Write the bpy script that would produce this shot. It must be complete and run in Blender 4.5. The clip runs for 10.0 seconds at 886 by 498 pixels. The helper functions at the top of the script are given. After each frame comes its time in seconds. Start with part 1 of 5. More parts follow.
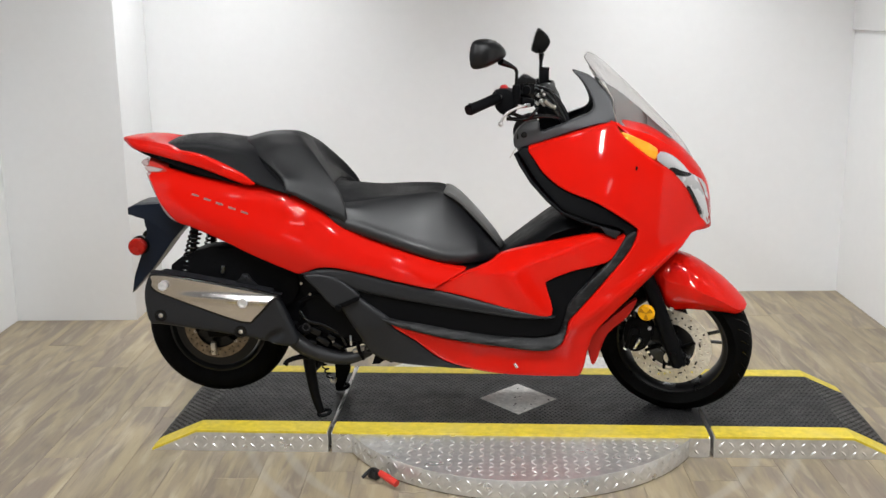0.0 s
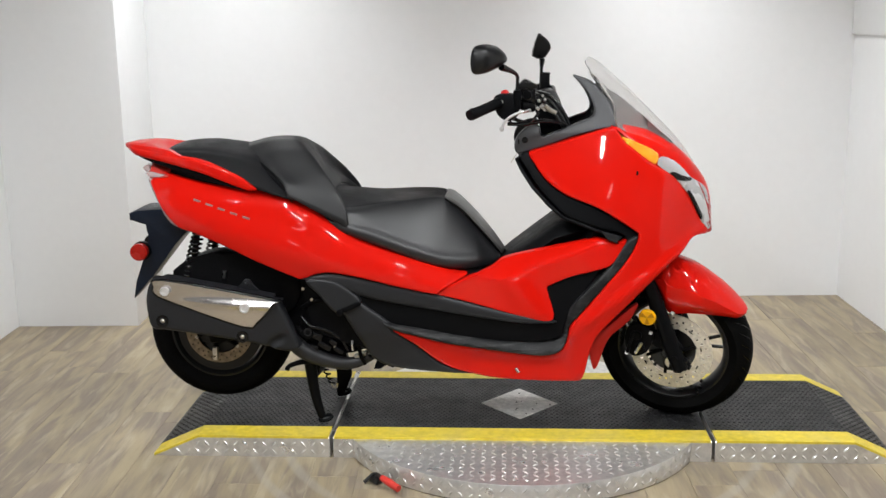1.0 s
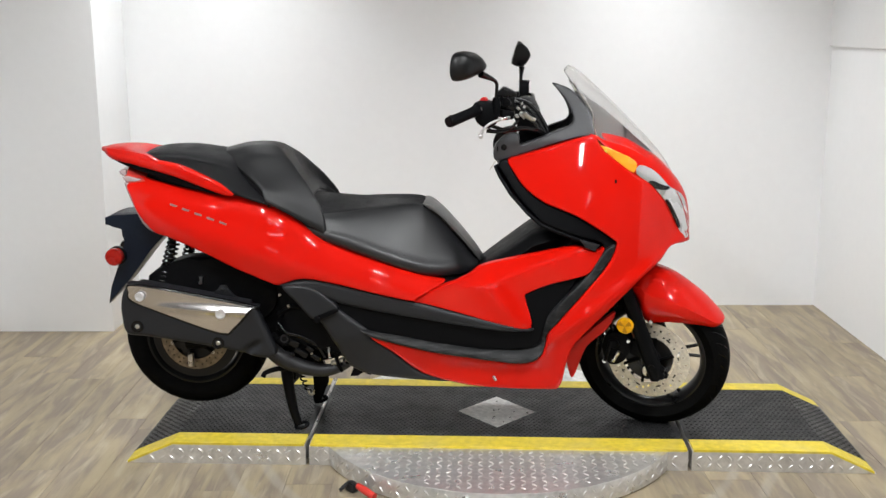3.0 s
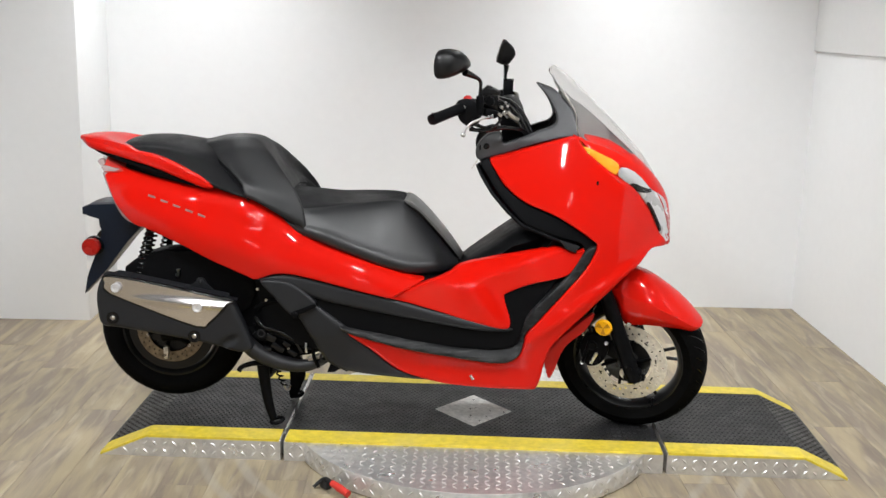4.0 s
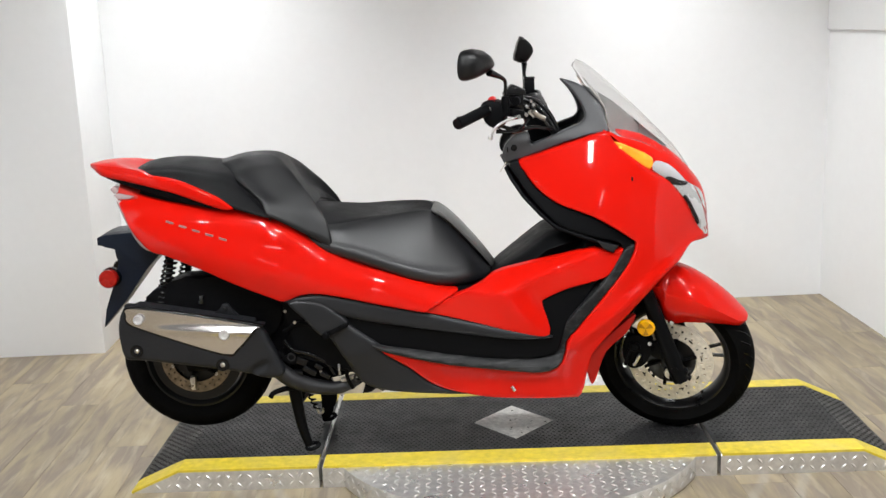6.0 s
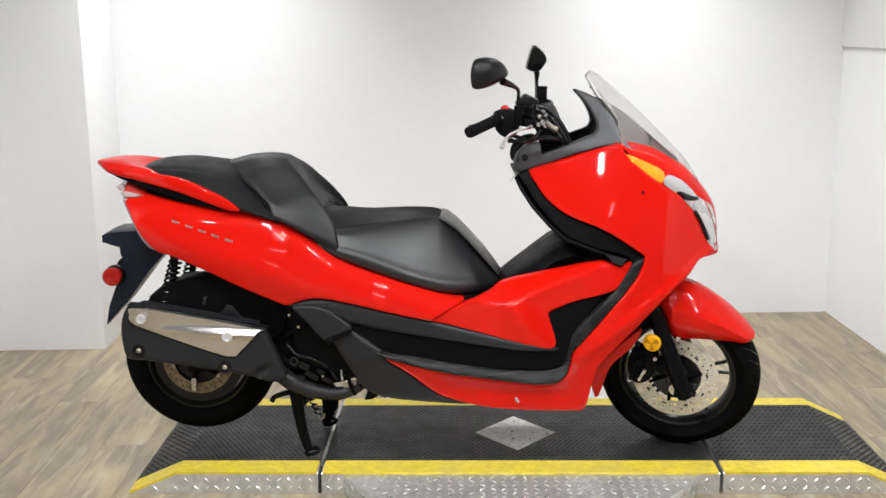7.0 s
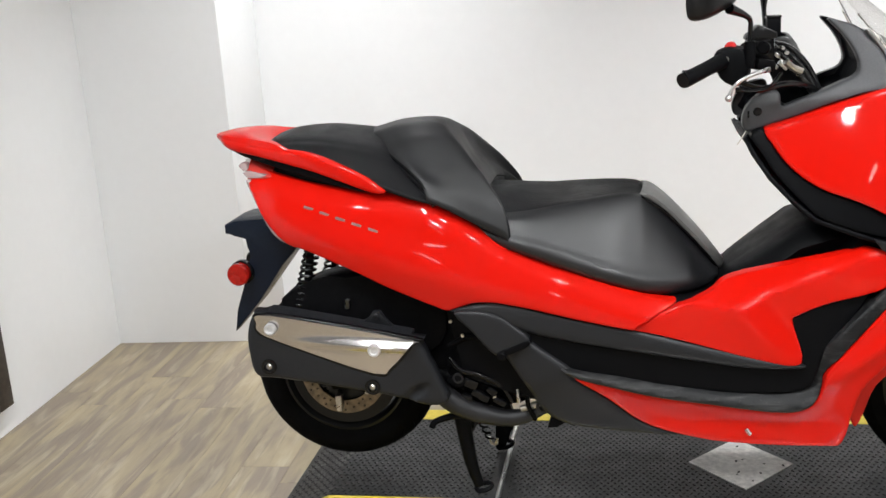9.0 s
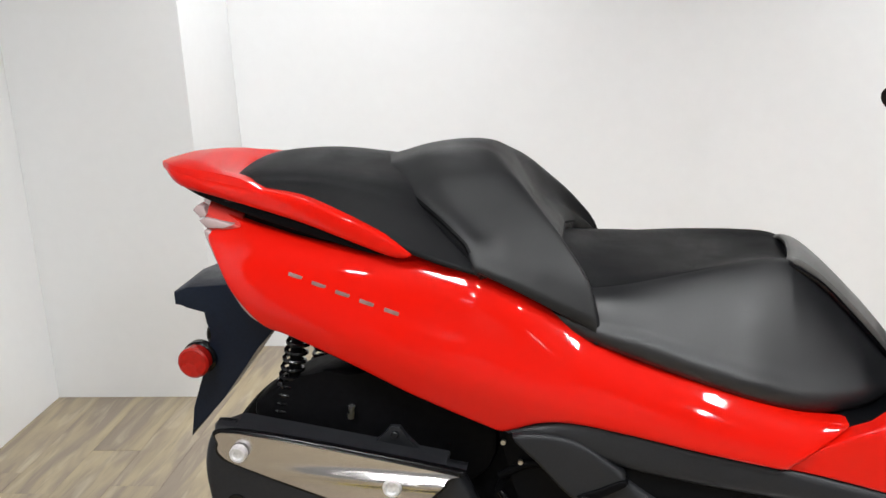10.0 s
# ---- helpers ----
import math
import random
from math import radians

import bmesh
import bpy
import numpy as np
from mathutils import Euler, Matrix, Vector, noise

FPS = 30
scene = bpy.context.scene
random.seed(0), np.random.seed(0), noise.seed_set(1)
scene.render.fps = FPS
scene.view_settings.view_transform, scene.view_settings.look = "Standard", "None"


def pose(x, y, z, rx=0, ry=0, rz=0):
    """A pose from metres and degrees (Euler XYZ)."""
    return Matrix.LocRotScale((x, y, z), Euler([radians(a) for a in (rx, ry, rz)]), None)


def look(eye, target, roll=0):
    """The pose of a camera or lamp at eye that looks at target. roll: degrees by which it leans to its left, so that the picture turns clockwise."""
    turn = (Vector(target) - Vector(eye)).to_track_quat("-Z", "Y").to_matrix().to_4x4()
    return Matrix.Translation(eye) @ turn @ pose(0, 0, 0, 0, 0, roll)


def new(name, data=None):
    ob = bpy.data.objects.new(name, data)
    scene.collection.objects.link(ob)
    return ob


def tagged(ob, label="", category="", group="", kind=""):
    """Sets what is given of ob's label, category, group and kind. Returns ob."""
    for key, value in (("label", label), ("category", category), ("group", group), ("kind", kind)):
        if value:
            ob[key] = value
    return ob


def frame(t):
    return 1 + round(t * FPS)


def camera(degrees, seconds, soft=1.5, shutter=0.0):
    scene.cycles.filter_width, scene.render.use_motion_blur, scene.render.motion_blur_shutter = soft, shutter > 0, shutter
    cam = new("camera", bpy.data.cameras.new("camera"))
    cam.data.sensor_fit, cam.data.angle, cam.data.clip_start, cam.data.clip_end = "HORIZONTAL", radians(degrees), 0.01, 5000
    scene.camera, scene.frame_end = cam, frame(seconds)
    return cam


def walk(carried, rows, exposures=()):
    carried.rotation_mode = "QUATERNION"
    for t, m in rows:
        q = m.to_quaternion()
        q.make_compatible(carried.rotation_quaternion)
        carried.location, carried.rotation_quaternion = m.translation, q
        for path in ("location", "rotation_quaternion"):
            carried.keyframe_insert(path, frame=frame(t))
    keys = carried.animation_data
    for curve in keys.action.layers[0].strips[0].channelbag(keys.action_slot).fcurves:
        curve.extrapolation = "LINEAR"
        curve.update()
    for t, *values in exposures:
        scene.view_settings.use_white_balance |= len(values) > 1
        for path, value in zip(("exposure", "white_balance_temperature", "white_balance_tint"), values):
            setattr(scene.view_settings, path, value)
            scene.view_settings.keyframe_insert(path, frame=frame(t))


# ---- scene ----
cam = camera(45.8, 10.0, soft=1.5)
PATH = [
    (0, (0.095, -3.547, 1.451), (0.05, -1.597, 1.007), -0.7),
    (0.5, (0.094, -3.55, 1.449), (0.051, -1.6, 1.006), -0.9),
    (1, (0.091, -3.553, 1.451), (0.046, -1.601, 1.017), -0.8),
    (1.5, (0.095, -3.565, 1.452), (0.054, -1.611, 1.026), -0.8),
    (2, (0.094, -3.562, 1.45), (0.067, -1.607, 1.033), -1.0),
    (2.5, (0.099, -3.557, 1.459), (0.055, -1.6, 1.049), -0.9),
    (2.7, (0.094, -3.549, 1.445), (0.069, -1.595, 1.025), -0.7),
    (3.8, (0.109, -3.534, 1.452), (0.128, -1.578, 1.039), 1.0),
    (4, (0.103, -3.524, 1.46), (0.131, -1.572, 1.027), 1.4),
    (4.5, (0.113, -3.513, 1.451), (0.108, -1.568, 0.985), 0.1),
    (5, (0.118, -3.489, 1.463), (0.096, -1.538, 1.022), -0.2),
    (5.5, (0.039, -3.439, 1.463), (0.041, -1.484, 1.04), -1.4),
    (5.7, (0.003, -3.417, 1.448), (0.042, -1.463, 1.023), -2.4),
    (6.8, (-0.025, -3.365, 1.453), (0.008, -1.411, 1.03), -1.0),
    (7, (-0.031, -3.363, 1.462), (0.006, -1.409, 1.041), -0.5),
    (7.5, (-0.025, -3.352, 1.459), (0.008, -1.398, 1.032), -0.5),
    (8, (0.009, -3.274, 1.439), (0.007, -1.33, 0.969), -1.2),
    (8.2, (0.035, -3.2, 1.432), (-0.029, -1.262, 0.944), -1.6),
    (8.5, (0.081, -3.035, 1.418), (-0.139, -1.117, 0.898), -0.2),
    (8.7, (0.038, -2.882, 1.405), (-0.304, -0.985, 0.872), -2.2),
    (9, (-0.083, -2.64, 1.396), (-0.378, -0.725, 0.899), -3.9),
    (9.3, (-0.142, -2.389, 1.394), (-0.384, -0.481, 0.845), -4.0),
    (9.5, (-0.191, -2.215, 1.382), (-0.548, -0.311, 0.886), -2.7),
    (9.7, (-0.227, -2.032, 1.394), (-0.606, -0.125, 0.925), -2.6),
    (10, (-0.318, -1.808, 1.37), (-0.578, 0.102, 0.835), -3.4),
]
walk(cam, [(t, look(eye, target, roll)) for t, eye, target, roll in PATH], exposures=((0, -0.14), (2.5, -0.10), (4, -0.02), (7.5, 0.06), (10, 0.04)))

# ---- world and lights ----
world = bpy.data.worlds.new("world")
scene.world = world
world.use_nodes = True
world.node_tree.nodes["Background"].inputs[0].default_value = (0.9, 0.95, 1.0, 1)
world.node_tree.nodes["Background"].inputs[1].default_value = 0.02

CEILING = 2.75
# place, width, length, power and beam of the ceiling lights: strips and small spots over the booth's mouth, added fill
# strips in the hall and at the back wall
LAMPS = [(x, -1.5, 0.11, 0.6, 36.0, 160.0) for x in (-1.05, 1.05)]
LAMPS += [(x, -1.7, 0.10, 0.10, 5.0, 160.0) for x in (-1.75, -0.35, 0.35, 1.75)]
LAMPS += [(x, -3.1, 0.11, 0.6, 39.0, 180.0) for x in (-1.05, 1.05)]
# added fill: unseen hall strips whose bounce softens the scooter's near side
LAMPS += [(x, -5.6, 0.11, 1.2, 70.0, 100.0) for x in (-2.2, -0.1, 2.0)]
# added wall-washers, unseen, only to brighten the back wall
LAMPS += [(x, 1.25, 0.11, 0.8, 13.0, 84.0) for x in (-0.96, 1.06)]


# ---- materials ----
def mat(name, colour, rough=0.5, metal=0.0, coat=0.0, spec=0.5, grain=0.0, grain_scale=60.0, wear=0.0, wear_scale=6.0, bump=0.0, bump_scale=200.0,
        random_tint=0.0, rough_var=0.1):
    """A painted, moulded or metal surface: fine grain, broad wear and a light relief over the base colour."""
    m = bpy.data.materials.new(name)
    m.use_nodes = True
    nt = m.node_tree
    bsdf = nt.nodes["Principled BSDF"]
    bsdf.inputs["Metallic"].default_value = metal
    bsdf.inputs["Coat Weight"].default_value = coat
    bsdf.inputs["Coat Roughness"].default_value = 0.045
    bsdf.inputs["Specular IOR Level"].default_value = spec
    coords = nt.nodes.new("ShaderNodeTexCoord")

    def noise_node(scale, detail=4.0):
        n = nt.nodes.new("ShaderNodeTexNoise")
        n.inputs["Scale"].default_value, n.inputs["Detail"].default_value = scale, detail
        nt.links.new(coords.outputs["Object"], n.inputs["Vector"])
        return n

    def mix(a, b, fac):
        x = nt.nodes.new("ShaderNodeMix")
        x.data_type = "RGBA"
        for socket, value in ((x.inputs[0], fac), (x.inputs[6], a), (x.inputs[7], b)):
            if hasattr(value, "node"):
                nt.links.new(value, socket)
            else:
                socket.default_value = value
        return x.outputs[2]

    def ranged(value, low, high, lo=0.0, hi=1.0):
        x = nt.nodes.new("ShaderNodeMapRange")
        nt.links.new(value, x.inputs[0])
        for i, v in enumerate((low, high, lo, hi)):
            x.inputs[1 + i].default_value = v
        return x.outputs[0]

    c = (*colour, 1)
    out = c
    if grain:
        n = noise_node(grain_scale)
        out = mix(tuple(v * (1 - grain) for v in colour) + (1,), tuple(min(1, v * (1 + grain)) for v in colour) + (1,), ranged(n.outputs[0], 0.3, 0.7))
    if wear:
        n = noise_node(wear_scale, 6.0)
        dull = tuple(0.6 * v + 0.4 * sum(colour) / 3 * 0.9 for v in colour) + (1,)
        out = mix(out, dull, ranged(n.outputs[0], 0.45, 0.75, 0, wear))
    if random_tint:
        info = nt.nodes.new("ShaderNodeObjectInfo")
        hsv = nt.nodes.new("ShaderNodeHueSaturation")
        nt.links.new(ranged(info.outputs["Random"], 0, 1, 1 - random_tint, 1 + random_tint), hsv.inputs["Value"])
        if hasattr(out, "node"):
            nt.links.new(out, hsv.inputs["Color"])
        else:
            hsv.inputs["Color"].default_value = out
        out = hsv.outputs[0]
    if hasattr(out, "node"):
        nt.links.new(out, bsdf.inputs["Base Color"])
    else:
        bsdf.inputs["Base Color"].default_value = out
    n = noise_node(wear_scale * 2, 5.0)
    nt.links.new(ranged(n.outputs[0], 0.3, 0.7, max(0.02, rough - rough_var), min(1, rough + rough_var)), bsdf.inputs["Roughness"])
    if bump:
        n = noise_node(bump_scale, 3.0)
        b = nt.nodes.new("ShaderNodeBump")
        b.inputs["Strength"].default_value, b.inputs["Distance"].default_value = bump, 0.002
        nt.links.new(n.outputs[0], b.inputs["Height"])
        nt.links.new(b.outputs[0], bsdf.inputs["Normal"])
    return m


def glass(name, colour, rough=0.03, ior=1.45):
    m = bpy.data.materials.new(name)
    m.use_nodes = True
    b = m.node_tree.nodes["Principled BSDF"]
    b.inputs["Base Color"].default_value = (*colour, 1)
    b.inputs["Transmission Weight"].default_value = 1.0
    b.inputs["Roughness"].default_value = rough
    b.inputs["IOR"].default_value = ior
    return m


def plank_wood():
    """Grey-brown vinyl planks with long streaks, each plank a shade of its own."""
    m = bpy.data.materials.new("plank_wood")
    m.use_nodes = True
    nt = m.node_tree
    bsdf = nt.nodes["Principled BSDF"]
    coords = nt.nodes.new("ShaderNodeTexCoord")
    info = nt.nodes.new("ShaderNodeObjectInfo")
    shift = nt.nodes.new("ShaderNodeVectorMath")
    shift.operation = "MULTIPLY_ADD"
    nt.links.new(info.outputs["Random"], shift.inputs[0])
    shift.inputs[1].default_value = (17.0, 31.0, 5.0)
    nt.links.new(coords.outputs["Object"], shift.inputs[2])
    fields = []
    for scale, detail, stretch in ((1.0, 3.0, (13.0, 2.2, 1)), (1.0, 4.0, (24.0, 3.4, 1)), (1.0, 4.0, (150.0, 9.0, 1)), (1.0, 3.0, (7.0, 1.5, 1))):
        mp = nt.nodes.new("ShaderNodeMapping")
        mp.inputs["Scale"].default_value = stretch
        nt.links.new(shift.outputs[0], mp.inputs[0])
        n = nt.nodes.new("ShaderNodeTexNoise")
        n.inputs["Scale"].default_value, n.inputs["Detail"].default_value = scale, detail
        n.inputs["Distortion"].default_value = 0.8
        nt.links.new(mp.outputs[0], n.inputs["Vector"])
        fields.append(n.outputs[0])

    def blend(a, b, f, low, high, most=1.0):
        k = nt.nodes.new("ShaderNodeMapRange")
        k.interpolation_type = "SMOOTHSTEP"
        nt.links.new(f, k.inputs[0])
        k.inputs[1].default_value, k.inputs[2].default_value, k.inputs[4].default_value = low, high, most
        x = nt.nodes.new("ShaderNodeMix")
        x.data_type = "RGBA"
        nt.links.new(k.outputs[0], x.inputs[0])
        for socket, value in ((x.inputs[6], a), (x.inputs[7], b)):
            if hasattr(value, "node"):
                nt.links.new(value, socket)
            else:
                socket.default_value = (*value, 1)
        return x.outputs[2]
    wood = blend((0.205, 0.166, 0.128), (0.325, 0.264, 0.168), fields[0], 0.36, 0.66)
    wood = blend(wood, (0.120, 0.093, 0.072), fields[3], 0.46, 0.74, 0.50)
    wood = blend(wood, (0.46, 0.395, 0.285), fields[1], 0.48, 0.74, 0.50)
    wood = blend(wood, (0.12, 0.092, 0.062), fields[2], 0.52, 0.78, 0.32)
    # faint tracks worn in a ring round the turntable
    place = nt.nodes.new("ShaderNodeNewGeometry")
    away = nt.nodes.new("ShaderNodeVectorMath")
    away.operation = "DISTANCE"
    nt.links.new(place.outputs["Position"], away.inputs[0])
    away.inputs[1].default_value = (0.277, 0.010, 0.0)
    worn = nt.nodes.new("ShaderNodeMath")
    worn.operation = "SINE"
    scaled = nt.nodes.new("ShaderNodeMapRange")
    scaled.inputs[1].default_value, scaled.inputs[2].default_value, scaled.inputs[3].default_value, scaled.inputs[4].default_value = 0.80, 0.98, 0.0, 9.42
    nt.links.new(away.outputs["Value"], scaled.inputs[0])
    nt.links.new(scaled.outputs[0], worn.inputs[0])
    patchy = nt.nodes.new("ShaderNodeMath")
    patchy.operation = "MULTIPLY"
    nt.links.new(worn.outputs[0], patchy.inputs[0])
    nt.links.new(fields[3], patchy.inputs[1])
    wood = blend(wood, (0.36, 0.335, 0.29), patchy.outputs[0], 0.15, 0.55, 0.38)
    hsv = nt.nodes.new("ShaderNodeHueSaturation")
    tone = nt.nodes.new("ShaderNodeMapRange")
    nt.links.new(info.outputs["Random"], tone.inputs[0])
    tone.inputs[3].default_value, tone.inputs[4].default_value = 0.92, 1.08
    nt.links.new(tone.outputs[0], hsv.inputs["Value"])
    nt.links.new(wood, hsv.inputs["Color"])
    nt.links.new(hsv.outputs[0], bsdf.inputs["Base Color"])
    r = nt.nodes.new("ShaderNodeMapRange")
    nt.links.new(fields[1], r.inputs[0])
    r.inputs[3].default_value, r.inputs[4].default_value = 0.45, 0.7
    nt.links.new(r.outputs[0], bsdf.inputs["Roughness"])
    b = nt.nodes.new("ShaderNodeBump")
    b.inputs["Strength"].default_value, b.inputs["Distance"].default_value = 0.15, 0.001
    nt.links.new(fields[1], b.inputs["Height"])
    nt.links.new(b.outputs[0], bsdf.inputs["Normal"])
    return m


def dusty_rubber():
    """Black floorboard rubber with dry foot dust smeared along it."""
    m = bpy.data.materials.new("dusty_rubber")
    m.use_nodes = True
    nt = m.node_tree
    bsdf = nt.nodes["Principled BSDF"]
    bsdf.inputs["Specular IOR Level"].default_value = 0.22
    coords = nt.nodes.new("ShaderNodeTexCoord")
    shade = None
    colour = (0.0065, 0.0068, 0.0076, 1)
    for stretch, low, high, most in (((9, 30, 60), 0.46, 0.74, 0.55), ((3.2, 8, 14), 0.50, 0.72, 0.50), ((70, 70, 90), 0.56, 0.75, 0.35)):
        mp = nt.nodes.new("ShaderNodeMapping")
        mp.inputs["Scale"].default_value = stretch
        mp.inputs["Rotation"].default_value = (0, radians(12), 0)
        nt.links.new(coords.outputs["Object"], mp.inputs[0])
        n = nt.nodes.new("ShaderNodeTexNoise")
        n.inputs["Scale"].default_value, n.inputs["Detail"].default_value, n.inputs["Distortion"].default_value = 1.0, 6.0, 0.6
        nt.links.new(mp.outputs[0], n.inputs["Vector"])
        k = nt.nodes.new("ShaderNodeMapRange")
        k.interpolation_type = "SMOOTHSTEP"
        nt.links.new(n.outputs[0], k.inputs[0])
        k.inputs[1].default_value, k.inputs[2].default_value, k.inputs[4].default_value = low, high, most
        x = nt.nodes.new("ShaderNodeMix")
        x.data_type = "RGBA"
        nt.links.new(k.outputs[0], x.inputs[0])
        if shade is None:
            x.inputs[6].default_value = colour
        else:
            nt.links.new(shade, x.inputs[6])
        x.inputs[7].default_value = (0.062, 0.062, 0.062, 1)
        shade = x.outputs[2]
    nt.links.new(shade, bsdf.inputs["Base Color"])
    bsdf.inputs["Roughness"].default_value = 0.5
    return m


def emitter(name, colour, strength):
    m = bpy.data.materials.new(name)
    m.use_nodes = True
    b = m.node_tree.nodes["Principled BSDF"]
    b.inputs["Base Color"].default_value = (0.9, 0.9, 0.9, 1)
    b.inputs["Emission Color"].default_value = (*colour, 1)
    b.inputs["Emission Strength"].default_value = strength
    return m


WALL = mat("wall_paint", (0.83, 0.838, 0.845), 0.75, grain=0.008, grain_scale=25, wear=0.05, wear_scale=1.6, bump=0.05, bump_scale=90)
CEIL = mat("ceiling_paint", (0.10, 0.10, 0.10), 0.85, grain=0.1, bump=0.2, bump_scale=60)
# grey of the unseen hall, set for its reflections in the red paint
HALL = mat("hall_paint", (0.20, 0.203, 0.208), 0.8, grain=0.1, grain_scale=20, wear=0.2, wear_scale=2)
GROUT = mat("plank_joint", (0.19, 0.155, 0.10), 0.8)
PLANK = plank_wood()
RED = mat("red_paint", (0.56, 0.0060, 0.0020), 0.40, coat=0.44, spec=0.02, wear=0.06, wear_scale=4, rough_var=0.05, bump=0.05, bump_scale=22)
RED_DULL = mat("red_paint_dusty", (0.55, 0.010, 0.004), 0.45, coat=0.2, spec=0.15, wear=0.2, wear_scale=7)
# one vinyl, light and shade in its colour and gloss: sides, tops, backrest
VINYL = mat("seat_vinyl", (0.0066, 0.0068, 0.0080), 0.40, grain=0.12, grain_scale=300, bump=0.2, bump_scale=900, spec=0.58, rough_var=0.09, wear_scale=5)
VINYL_SHADED = mat("shaded_seat_vinyl", (0.0052, 0.0053, 0.0062), 0.52, grain=0.2, grain_scale=420, bump=0.4, bump_scale=700, spec=0.16, rough_var=0.12, wear_scale=5)
VINYL_WING = mat("backrest_vinyl", (0.0062, 0.0064, 0.0074), 0.42, grain=0.15, grain_scale=360, bump=0.3, bump_scale=800, spec=0.38, rough_var=0.12, wear_scale=5)
PLASTIC = mat("black_plastic", (0.0026, 0.0028, 0.0035), 0.46, grain=0.2, grain_scale=250, bump=0.2, bump_scale=700, wear=0.3, wear_scale=9, spec=0.075)
GREY_PLASTIC = mat("grey_plastic", (0.0125, 0.0132, 0.0152), 0.42, grain=0.12, grain_scale=300, bump=0.2, bump_scale=700, wear=0.25, spec=0.28)
DARK_GREY = mat("dark_grey_plastic", (0.0075, 0.0079, 0.0094), 0.42, grain=0.15, grain_scale=250, bump=0.2, bump_scale=700, wear=0.35, wear_scale=8, spec=0.23)
GLOSS_BLACK = mat("gloss_black", (0.003, 0.003, 0.0035), 0.2, rough_var=0.05, spec=0.3)
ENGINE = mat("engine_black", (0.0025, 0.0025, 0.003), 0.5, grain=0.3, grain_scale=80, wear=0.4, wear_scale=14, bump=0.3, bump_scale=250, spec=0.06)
TYRE = mat("tyre_rubber", (0.0028, 0.0028, 0.0028), 0.7, grain=0.25, grain_scale=160, wear=0.5, wear_scale=12, bump=0.3, bump_scale=350, spec=0.035)
RIM = mat("rim_black", (0.005, 0.005, 0.0055), 0.35, wear=0.2, spec=0.3)
STEEL = mat("worn_steel", (0.56, 0.53, 0.48), 0.33, metal=1.0, grain=0.15, grain_scale=120, wear=0.4, wear_scale=20)
DISC_METAL = mat("disc_steel", (0.60, 0.555, 0.47), 0.5, metal=0.45, grain=0.18, grain_scale=90, wear=0.4, wear_scale=12)
CHROME = mat("brushed_shield", (0.60, 0.575, 0.565), 0.22, metal=1.0, grain=0.04, grain_scale=200, wear=0.05, rough_var=0.02)
BOLT = mat("bolt_zinc", (0.62, 0.62, 0.62), 0.3, metal=1.0)
BOLT_HEAD = mat("bolt_head", (0.66, 0.66, 0.67), 0.38, metal=0.55, grain=0.15, grain_scale=150)
ALU = mat("diamond_plate", (0.68, 0.67, 0.655), 0.35, metal=0.8, grain=0.15, grain_scale=45, wear=0.4, wear_scale=9, bump=0.2, bump_scale=160)
DIAMOND = mat("white_painted_plate", (0.68, 0.67, 0.64), 0.6, grain=0.25, grain_scale=60, wear=0.6, wear_scale=14, bump=0.3, bump_scale=140)
MATBLACK = mat("black_deck", (0.0115, 0.0115, 0.0120), 0.42, grain=0.4, grain_scale=40, wear=0.6, wear_scale=7, bump=0.3, bump_scale=260, spec=0.34)
YELLOW = mat("yellow_stripe", (0.63, 0.49, 0.034), 0.55, grain=0.15, grain_scale=45, wear=0.45, wear_scale=11, bump=0.2)
AMBER = mat("amber_reflector", (0.80, 0.31, 0.020), 0.25, coat=0.4, spec=0.2, grain=0.12, grain_scale=30)
REFLECTOR = mat("yellow_reflector", (0.84, 0.42, 0.002), 0.25, coat=0.3, spec=0.2, grain=0.12, grain_scale=30)
AMBER_DARK = mat("dark_amber", (0.46, 0.20, 0.002), 0.25, coat=0.4, spec=0.2)
GARNISH = mat("garnish_grey", (0.20, 0.198, 0.195), 0.45, grain=0.12, grain_scale=200, wear=0.2)
NOSE_GREY = mat("satin_grey", (0.095, 0.093, 0.090), 0.4, grain=0.15, grain_scale=200, wear=0.2)
DISC_OLD = mat("rusty_disc", (0.22, 0.17, 0.115), 0.5, metal=0.5, grain=0.35, grain_scale=70, wear=0.5, wear_scale=14)
COWL_GREY = mat("cowl_grey", (0.052, 0.053, 0.057), 0.42, grain=0.12, grain_scale=300, bump=0.2, bump_scale=700, wear=0.25, spec=0.35)
RED_LENS = mat("red_reflector", (0.30, 0.007, 0.004), 0.25, coat=0.3, spec=0.2, grain=0.2, grain_scale=120)
LENS = glass("clear_lens", (0.95, 0.96, 0.97))
SCREEN = glass("smoke_screen", (0.90, 0.895, 0.89), 0.02, 1.12)
PINK_LENS = mat("pink_lens", (0.50, 0.38, 0.38), 0.2, metal=0.3, coat=0.8)
CLEAR_RED = mat("tail_lens", (0.62, 0.05, 0.04), 0.15, coat=1.0)
SILVER = mat("silver_reflector", (0.88, 0.89, 0.90), 0.30, metal=0.35)
PIPE = mat("black_pipe", (0.018, 0.018, 0.020), 0.45, metal=0.3, grain=0.2, grain_scale=60, wear=0.5, wear_scale=15, bump=0.2)
BADGE = mat("badge_silver", (0.34, 0.27, 0.25), 0.35, metal=0.7, grain=0.2)
GUARD = mat("blue_black_plastic", (0.0045, 0.0085, 0.018), 0.36, grain=0.2, grain_scale=200, bump=0.2, bump_scale=700, wear=0.3, wear_scale=8, spec=0.22)
CABLE = mat("cable_sleeve", (0.012, 0.012, 0.013), 0.16, coat=0.5, spec=0.6)
